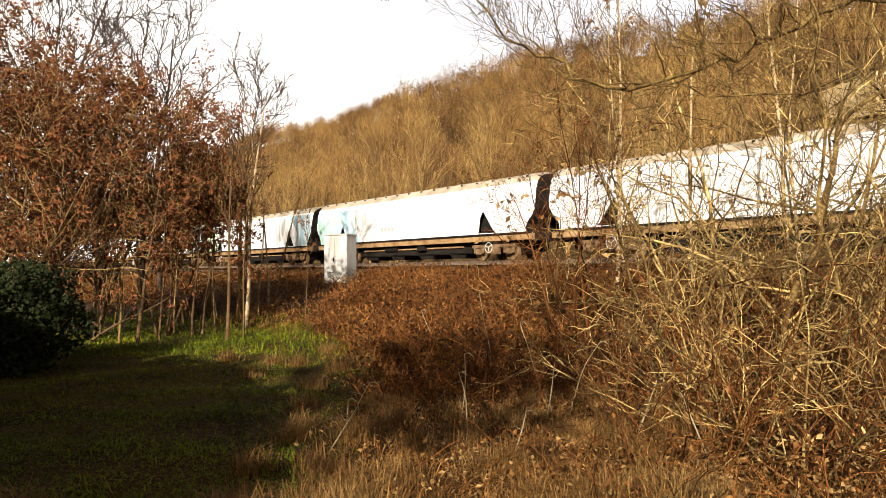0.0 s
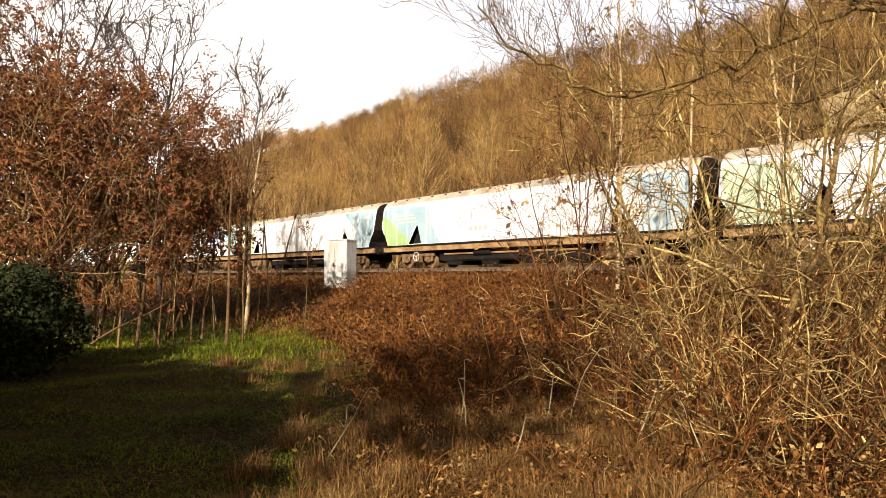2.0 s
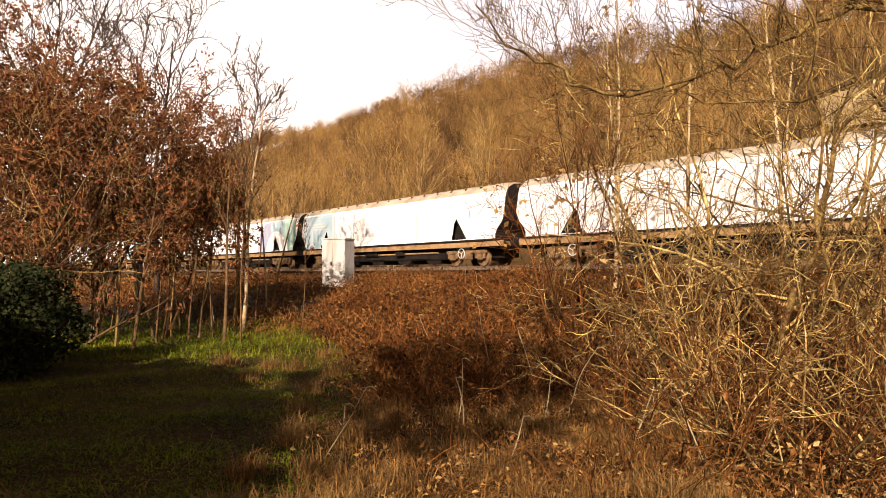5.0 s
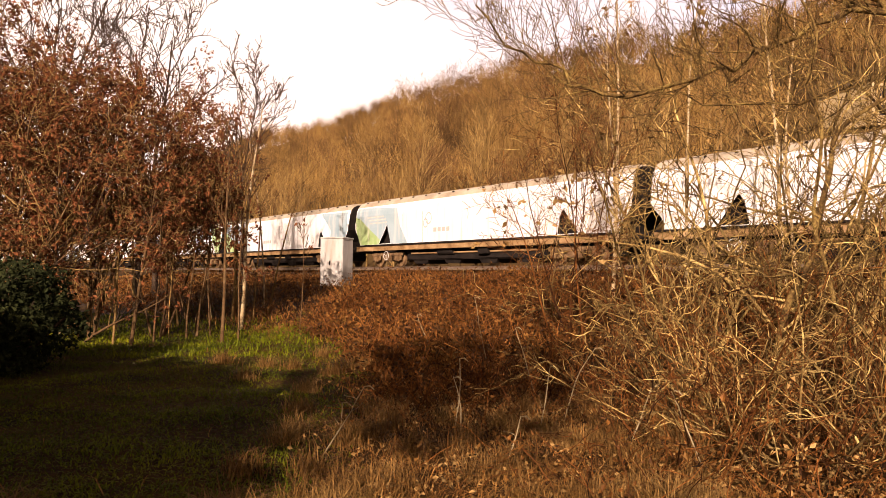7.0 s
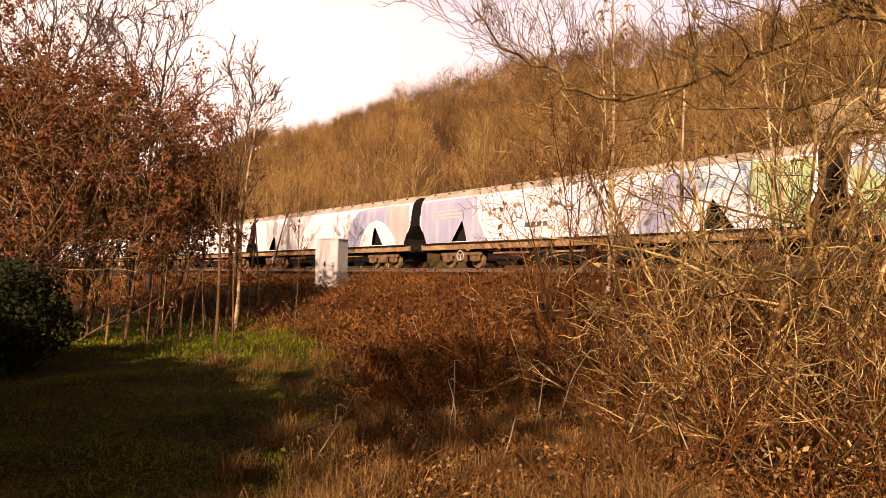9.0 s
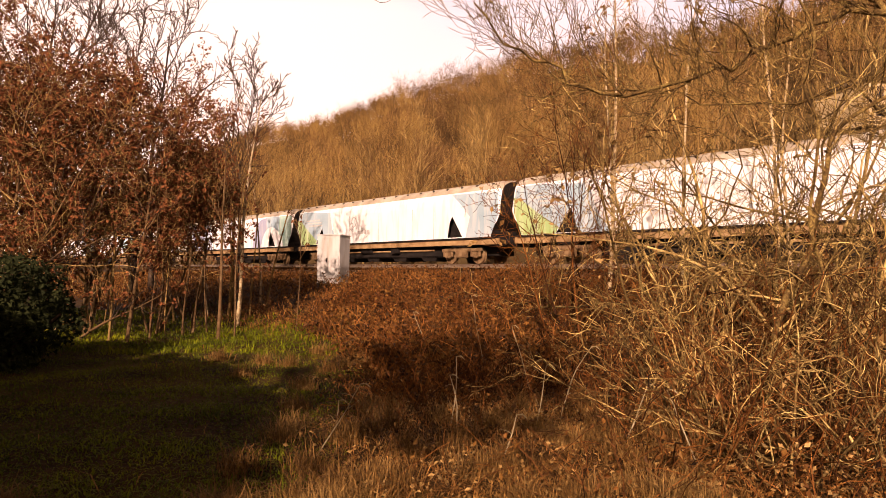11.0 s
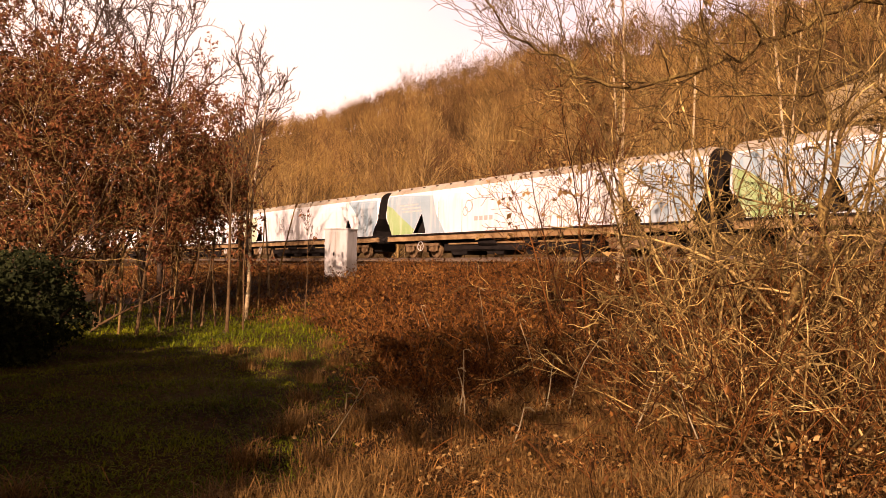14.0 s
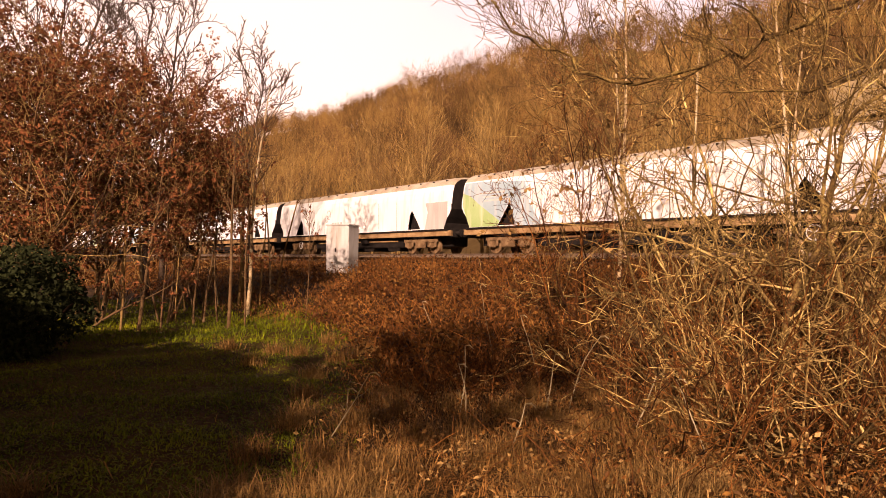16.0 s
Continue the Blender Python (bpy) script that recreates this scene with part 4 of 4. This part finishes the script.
def livery(w, style):
    """Painted graphics of one wagon; style names what is on the far (+x) and near (-x) ends."""
    far, near = style
    lines = ((2.86, 6.6, 8.3), (2.68, 6.4, 8.1), (2.5, 6.3, 8.0))
    if far in ("text_blue", "text_lilac"):
        m = M_STEELBLUE if far == "text_blue" else M_LILAC
        part("end_graphic", panel(bmesh.new(), [(9.02, 1.29), (4.6, 1.29), (5.2, 2.4), (5.3, 3.5), (9.45, 3.45), (9.5, 2.3)], 0.004), m, w, "blue-grey painted end area")
        lettering(w, lines)
    if far in ("green_text", "teal_text"):
        # a green corner whose edge curves down to the sill, then a blue-grey field with lettering
        g = M_GREEN if far == "green_text" else M_TEAL
        part("end_graphic", panel(bmesh.new(), [(8.6, 1.29), (4.4, 1.29), (5.1, 2.3), (5.4, 3.3), (8.2, 3.5), (9.4, 3.5), (9.45, 2.9), (8.9, 2.5), (8.0, 1.9), (7.2, 1.45)], 0.004), M_STEELBLUE if far == "green_text" else M_SKYBLUE, w, "blue-grey painted field")
        part("swoosh", panel(bmesh.new(), [(9.02, 1.29), (6.6, 1.29), (7.3, 1.75), (8.2, 2.3), (9.0, 2.85), (9.5, 3.0), (9.5, 2.3)], 0.008), g, w, "green painted swoosh")
        lettering(w, lines)
    if far == "green":
        part("end_graphic", panel(bmesh.new(), [(9.02, 1.29), (6.9, 1.29), (7.0, 2.2), (6.9, 3.1), (9.45, 3.45), (9.5, 2.3)], 0.004), M_PALEGREEN, w, "pale green painted end area")
    if near in ("teal_arch", "green_arch", "lilac_arch"):
        # an arch that springs before the opening and sweeps over it to the end
        m = {"teal_arch": M_TEAL, "green_arch": M_GREEN, "lilac_arch": M_STONEGREY}[near]
        part("arch_foot", panel(bmesh.new(), [(-3.3, 1.29), (-4.75, 1.29), (-4.95, 1.8), (-5.3, 2.3), (-5.8, 2.65), (-5.5, 3.5), (-4.6, 3.4), (-3.9, 2.9), (-3.5, 2.2)], 0.004), M_LILAC, w, "lilac foot of a painted arch")
        part("arch_crown", panel(bmesh.new(), [(-5.8, 2.65), (-6.4, 2.78), (-7.0, 2.65), (-7.6, 2.3), (-7.6, 3.5), (-5.5, 3.5)], 0.004), M_SKYBLUE if near != "lilac_arch" else M_LILAC, w, "pale blue crown of a painted arch")
        part("arch_end", panel(bmesh.new(), [(-7.6, 2.3), (-8.1, 1.8), (-8.35, 1.29), (-9.02, 1.29), (-9.5, 2.3), (-9.45, 3.45), (-7.6, 3.5)], 0.004), m, w, "green-blue painted end of an arch")
    if near == "grey_block":
        part("near_graphic", panel(bmesh.new(), [(-7.45, 1.29), (-9.02, 1.29), (-9.3, 1.9), (-9.3, 2.7), (-7.5, 2.7), (-7.7, 2.2)], 0.004), M_STONEGREY, w, "warm grey painted block")
    if near == "blue":
        part("near_graphic", panel(bmesh.new(), [(-7.3, 1.29), (-9.02, 1.29), (-9.5, 2.3), (-9.45, 3.4), (-6.2, 3.5), (-6.9, 3.0), (-7.6, 2.3)], 0.004), M_STEELBLUE, w, "blue-grey painted end area")
    # emblem of two loops and a short dark word, as plain shapes
    em = bmesh.new()
    for sy in (1,):
        for cx, cz, r in ((2.6, 2.55, 0.26), (2.85, 2.3, 0.2)):
            pr = [[em.verts.new((cx + q * math.cos(k * math.pi / 8), sy * (SIDE + 0.006), cz + 1.25 * q * math.sin(k * math.pi / 8))) for q in (r, r - 0.05)] for k in range(16)]
            for k in range(16):
                em.faces.new((pr[k][0], pr[(k + 1) % 16][0], pr[(k + 1) % 16][1], pr[k][1]))
    part("emblem", em, M_INK if style[0] == "text_lilac" else M_STONEGREY, w, "looped emblem outline")
    wd = bmesh.new()
    for i in range(4):
        panel(wd, [(2.2 - i * 0.34, 1.8), (1.95 - i * 0.34, 1.8), (1.95 - i * 0.34, 2.02), (2.2 - i * 0.34, 2.02)], 0.006)
    part("word_bars", wd, M_INK if style[0] == "text_lilac" else M_STONEGREY, w, "dark word drawn as plain bars")


def build_wagon(style, ring_end):
    w = thing("hopper_wagon", "long white covered hopper wagon with painted ends", "wagon", "hopper wagons of the train")
    body = part("body", wagon_body(bmesh.new()), M_WHITE, w)
    body.data.materials.append(M_ROOF)
    # faces above 3.6 m take the tan roof colour
    for p in body.data.polygons:
        if p.center.z > 3.6:
            p.material_index = 1
    # both end walls take the near-black colour
    for s in (-1, 1):
        part("end_wall", wagon_ends(bmesh.new(), s), M_BLACK, w, "near-black end wall")
    for s in (-1, 1):
        bm = bmesh.new()
        # chute box behind each opening, near-black to carry the shade of the recess
        for sy in (-1, 1):
            box(bm, min(5.7 * s, 7.3 * s), max(5.7 * s, 7.3 * s), min(sy * 0.55, sy * 0.95), max(sy * 0.55, sy * 0.95), 1.2, 2.5)
            box(bm, min(6.2 * s, 6.4 * s), max(6.2 * s, 6.4 * s), min(sy * 0.95, sy * 1.3), max(sy * 0.95, sy * 1.3), 1.36, 1.46)
        part("chute", bm, M_BLACK, w, "black chute box with the opening's shade in its colour")
    hm = bmesh.new()
    for i in range(17):
        for sy in (1,):
            box(hm, -8.9 + i * 1.1, -8.82 + i * 1.1, sy * 1.0 - 0.05, sy * 1.0 + 0.05, 3.8, 3.875)
    tagged(part("roof_clamps", hm, M_BLACK, w, "dark roof hatch clamps"), kind="stuff")
    bm = bmesh.new()
    for sy in (-1, 1):
        box(bm, -9.5, 9.5, min(sy * 1.12, sy * 1.3), max(sy * 1.12, sy * 1.3), 0.92, 1.2, 0.01)
    for x in (-9.3, -5.2, 0, 5.2, 9.3):
        box(bm, x - 0.08, x + 0.08, -1.1, 1.1, 0.95, 1.2)
    part("solebar", bm, M_SOLE, w)
    bm = bmesh.new()
    for sy in (-1, 1):
        box(bm, -9.3, 9.3, min(sy * 1.2, sy * 1.38), max(sy * 1.2, sy * 1.38), 1.2, 1.28, 0.01)
    part("sill_rail", bm, M_BLACK, w)
    bm = bmesh.new()
    for sy in (-1, 1):
        cyl(bm, (0, sy * 0.95, 0.72), (1, 0, 0), 0.05, 9.0, 8)
        cyl(bm, (0, sy * 0.8, 0.5), (1, 0, 0), 0.04, 8.4, 8)
    part("brake_pipe", bm, M_SOLE, w)
    bm = bmesh.new()
    # long black filler boxes added to keep the space beneath dark
    box(bm, -5.0, 5.0, -0.9, 0.9, 0.36, 1.1, 0.05)
    box(bm, -8.9, 8.9, -0.5, 0.5, 0.4, 1.15, 0.03)
    box(bm, -1.6, -0.9, -1.15, 1.15, 0.6, 0.95, 0.03)
    cyl(bm, (1.6, 0.9, 0.8), (1, 0, 0), 0.2, 1.2, 12)
    cyl(bm, (1.6, -0.9, 0.8), (1, 0, 0), 0.2, 1.2, 12)
    for hx in (-3.9, -1.3, 1.3, 3.9):
        r0 = [bm.verts.new((hx + a * 1.2, b * 0.95, 1.1)) for a, b in ((-1, -1), (1, -1), (1, 1), (-1, 1))]
        r1 = [bm.verts.new((hx + a * 0.5, b * 0.75, 0.16)) for a, b in ((-1, -1), (1, -1), (1, 1), (-1, 1))]
        for k in range(4):
            bm.faces.new((r0[k], r0[(k + 1) % 4], r1[(k + 1) % 4], r1[k]))
        bm.faces.new(r1)
    part("hopper_gear", bm, M_BLACK, w, "dark discharge gear and filler boxes under the frame")
    for cx in (-6.7, 6.7):
        bogie(w, cx)
    rg = bmesh.new()
    for sy in (1,):
        ring(rg, Vector((6.55 * ring_end, sy * 1.22, 0.62)), 0.24, 0.02, 1)
    part("handwheel", rg, M_RING, w, "white-rimmed parking brake handwheel")
    for s in (-1, 1):
        bm = bmesh.new()
        box(bm, min(9.35 * s, 9.5 * s), max(9.35 * s, 9.5 * s), -1.25, 1.25, 0.85, 1.3, 0.02)
        box(bm, min(9.4 * s, 9.99 * s), max(9.4 * s, 9.99 * s), -0.08, 0.08, 0.9, 1.05)
        beam = part("buffer_beam", bm, M_BLACK, w)
        for y in (-0.86, 0.86):
            bm = bmesh.new()
            cyl(bm, (9.68 * s, y, 1.06), (1, 0, 0), 0.11, 0.4, 10)
            cyl(bm, (9.92 * s, y, 1.06), (1, 0, 0), 0.22, 0.05, 14)
            part("buffer", bm, M_BLACK, beam)
    for sx in (-3.1, 0.0, 3.1, 4.9, -4.9):
        part("body_seam", panel(bmesh.new(), [(sx - 0.02, 1.29), (sx + 0.02, 1.29), (sx + 0.02, 2.95), (sx - 0.02, 2.95)], 0.003), M_STONEGREY, w)
    livery(w, style)
    return w


STYLES = [("text_blue", "plain"), ("green", "blue"), ("plain", "plain"), ("teal_text", "plain"), ("green", "blue"), ("green_text", "blue"),
          ("green", "blue"), ("text_lilac", "teal_arch"), ("plain", "grey_block"), ("text_blue", "plain"), ("plain", "teal_arch"), ("green_text", "grey_block"),
          ("green_text", "blue"), ("text_lilac", "green_arch"), ("plain", "lilac_arch"), ("green_text", "plain"), ("green_text", "blue"), ("text_lilac", "teal_arch"),
          ("green_text", "grey_block"), ("green_text", "blue"), ("green", "blue"), ("green_text", "grey_block"), ("plain", "grey_block"), ("plain", "plain"),
          ("text_blue", "grey_block"), ("green", "plain"), ("plain", "plain")]


def build_train():
    wagons, made = [], {}
    for i, style in enumerate(STYLES):
        key = (style, i % 3 == 0)
        if key in made:
            wagons.append(copy_thing(made[key], Matrix()))
        else:
            made[key] = build_wagon(style, 1 if i % 3 else -1)
            wagons.append(made[key])
    return wagons


WAGONS = build_train()
TRACK_ANGLE = math.degrees(math.atan2(D.y, D.x))
# place along the track of the gap behind the first wagon at the start
START = -43.338


# ---- relay cabinet, house ----
def build_cabinet():
    c = thing("relay_cabinet", "pale galvanised trackside relay cabinet on the bank", "cabinet", at=Matrix.Translation((-4.27, 26.0, gz(-4.27, 26.0))) @ Matrix.Rotation(math.atan2(D.y, D.x) + 0.5, 4, "Z"))
    part("case", box(bmesh.new(), -0.52, 0.52, -0.42, 0.42, 0.0, 1.92, 0.015), M_CABINET, c)
    part("plinth", box(bmesh.new(), -0.57, 0.57, -0.47, 0.47, -0.15, -0.003, 0.01), M_SLEEPER, c)
    part("handle", box(bmesh.new(), 0.05, 0.08, 0.443, 0.48, 0.85, 1.02, 0.004), M_BLACK, c)
    part("lid", box(bmesh.new(), -0.55, 0.55, -0.45, 0.45, 1.923, 1.98, 0.012), M_CABINET, c)
    for s in (-1, 1):
        part("hinge", box(bmesh.new(), 0.5 * s - 0.015, 0.5 * s + 0.015, 0.423, 0.45, 1.3, 1.42), M_RING, c)
        part("door", box(bmesh.new(), min(0.02 * s, 0.49 * s), max(0.02 * s, 0.49 * s), 0.423, 0.44, 0.12, 1.84, 0.005), M_CABINET, c)


build_cabinet()


def build_trough():
    """Line of concrete slabs on brown channels, drawn for a dark line by the track."""
    for k in range(9):
        v = plan(14 + k * 1.05, 18.2)
        t = thing("cable_trough_lid", "concrete slab over a brown channel by the track", "trough lid", "trough lids", at=Matrix.Translation((v.x, v.y, gz(v.x, v.y) + 0.05)) @ Matrix.Rotation(math.atan2(D.y, D.x), 4, "Z"))
        part("slab", box(bmesh.new(), -0.5, 0.5, -0.22, 0.22, 0, 0.09, 0.012), M_SLEEPER, t)
        part("channel", box(bmesh.new(), -0.5, 0.5, -0.18, 0.18, -0.2, -0.003, 0.0), M_BOGIE, t)


build_trough()


def build_house():
    x, y = 43.6, 62.0
    h = thing("stone_house", "pale sandstone house high on the wooded hillside", "house", at=pose(x, y, gz(x, y) - 1.7, 0, 0, 12))
    part("wall", box(bmesh.new(), -4.5, 4.5, -3, 3, 0, 4.2), M_HOUSE, h)
    bm = bmesh.new()
    r = [[bm.verts.new((x, y, z)) for y, z in ((-3.3, 4.1), (0, 4.9), (3.3, 4.1))] for x in (-4.8, 4.8)]
    bm.faces.new((r[0][0], r[0][1], r[1][1], r[1][0]))
    bm.faces.new((r[0][1], r[0][2], r[1][2], r[1][1]))
    bm.faces.new(r[0])
    bm.faces.new(r[1])
    bm.faces.new((r[0][0], r[1][0], r[1][2], r[0][2]))
    part("roof", bm, M_SLATE, h)
    for wx in (-3, 0, 3):
        for wz in (0.9, 2.7):
            part("window", box(bmesh.new(), wx - 0.45, wx + 0.45, -3.02, -2.9, wz, wz + 1.0), M_DARKGLASS, h)
    px, py = 24.5, 42.0
    p = thing("stone_pillar", "squat stone gate pillar on the slope above the railway", "pillar", at=pose(px, py, gz(px, py) - 0.3))
    part("shaft", box(bmesh.new(), -0.45, 0.45, -0.45, 0.45, 0, 2.2, 0.03), M_HOUSE, p)
    part("cap", box(bmesh.new(), -0.55, 0.55, -0.55, 0.55, 2.203, 2.4, 0.03), M_HOUSE, p)


build_house()


def motions():
    """The train runs by at an even speed."""
    for i, w in enumerate(WAGONS):
        rows = []
        for t in range(0, 17, 2):
            u = START + PITCH * (i + 0.5) - SPEED * t + 0.02313 * (t - 7) ** 2 - 0.000964 * (t - 7) ** 3
            rows.append((t, Matrix.Translation(plan(u, P_TRACK, Z_RAIL)) @ Matrix.Rotation(radians(TRACK_ANGLE), 4, "Z")))
        walk(w, rows)


motions()
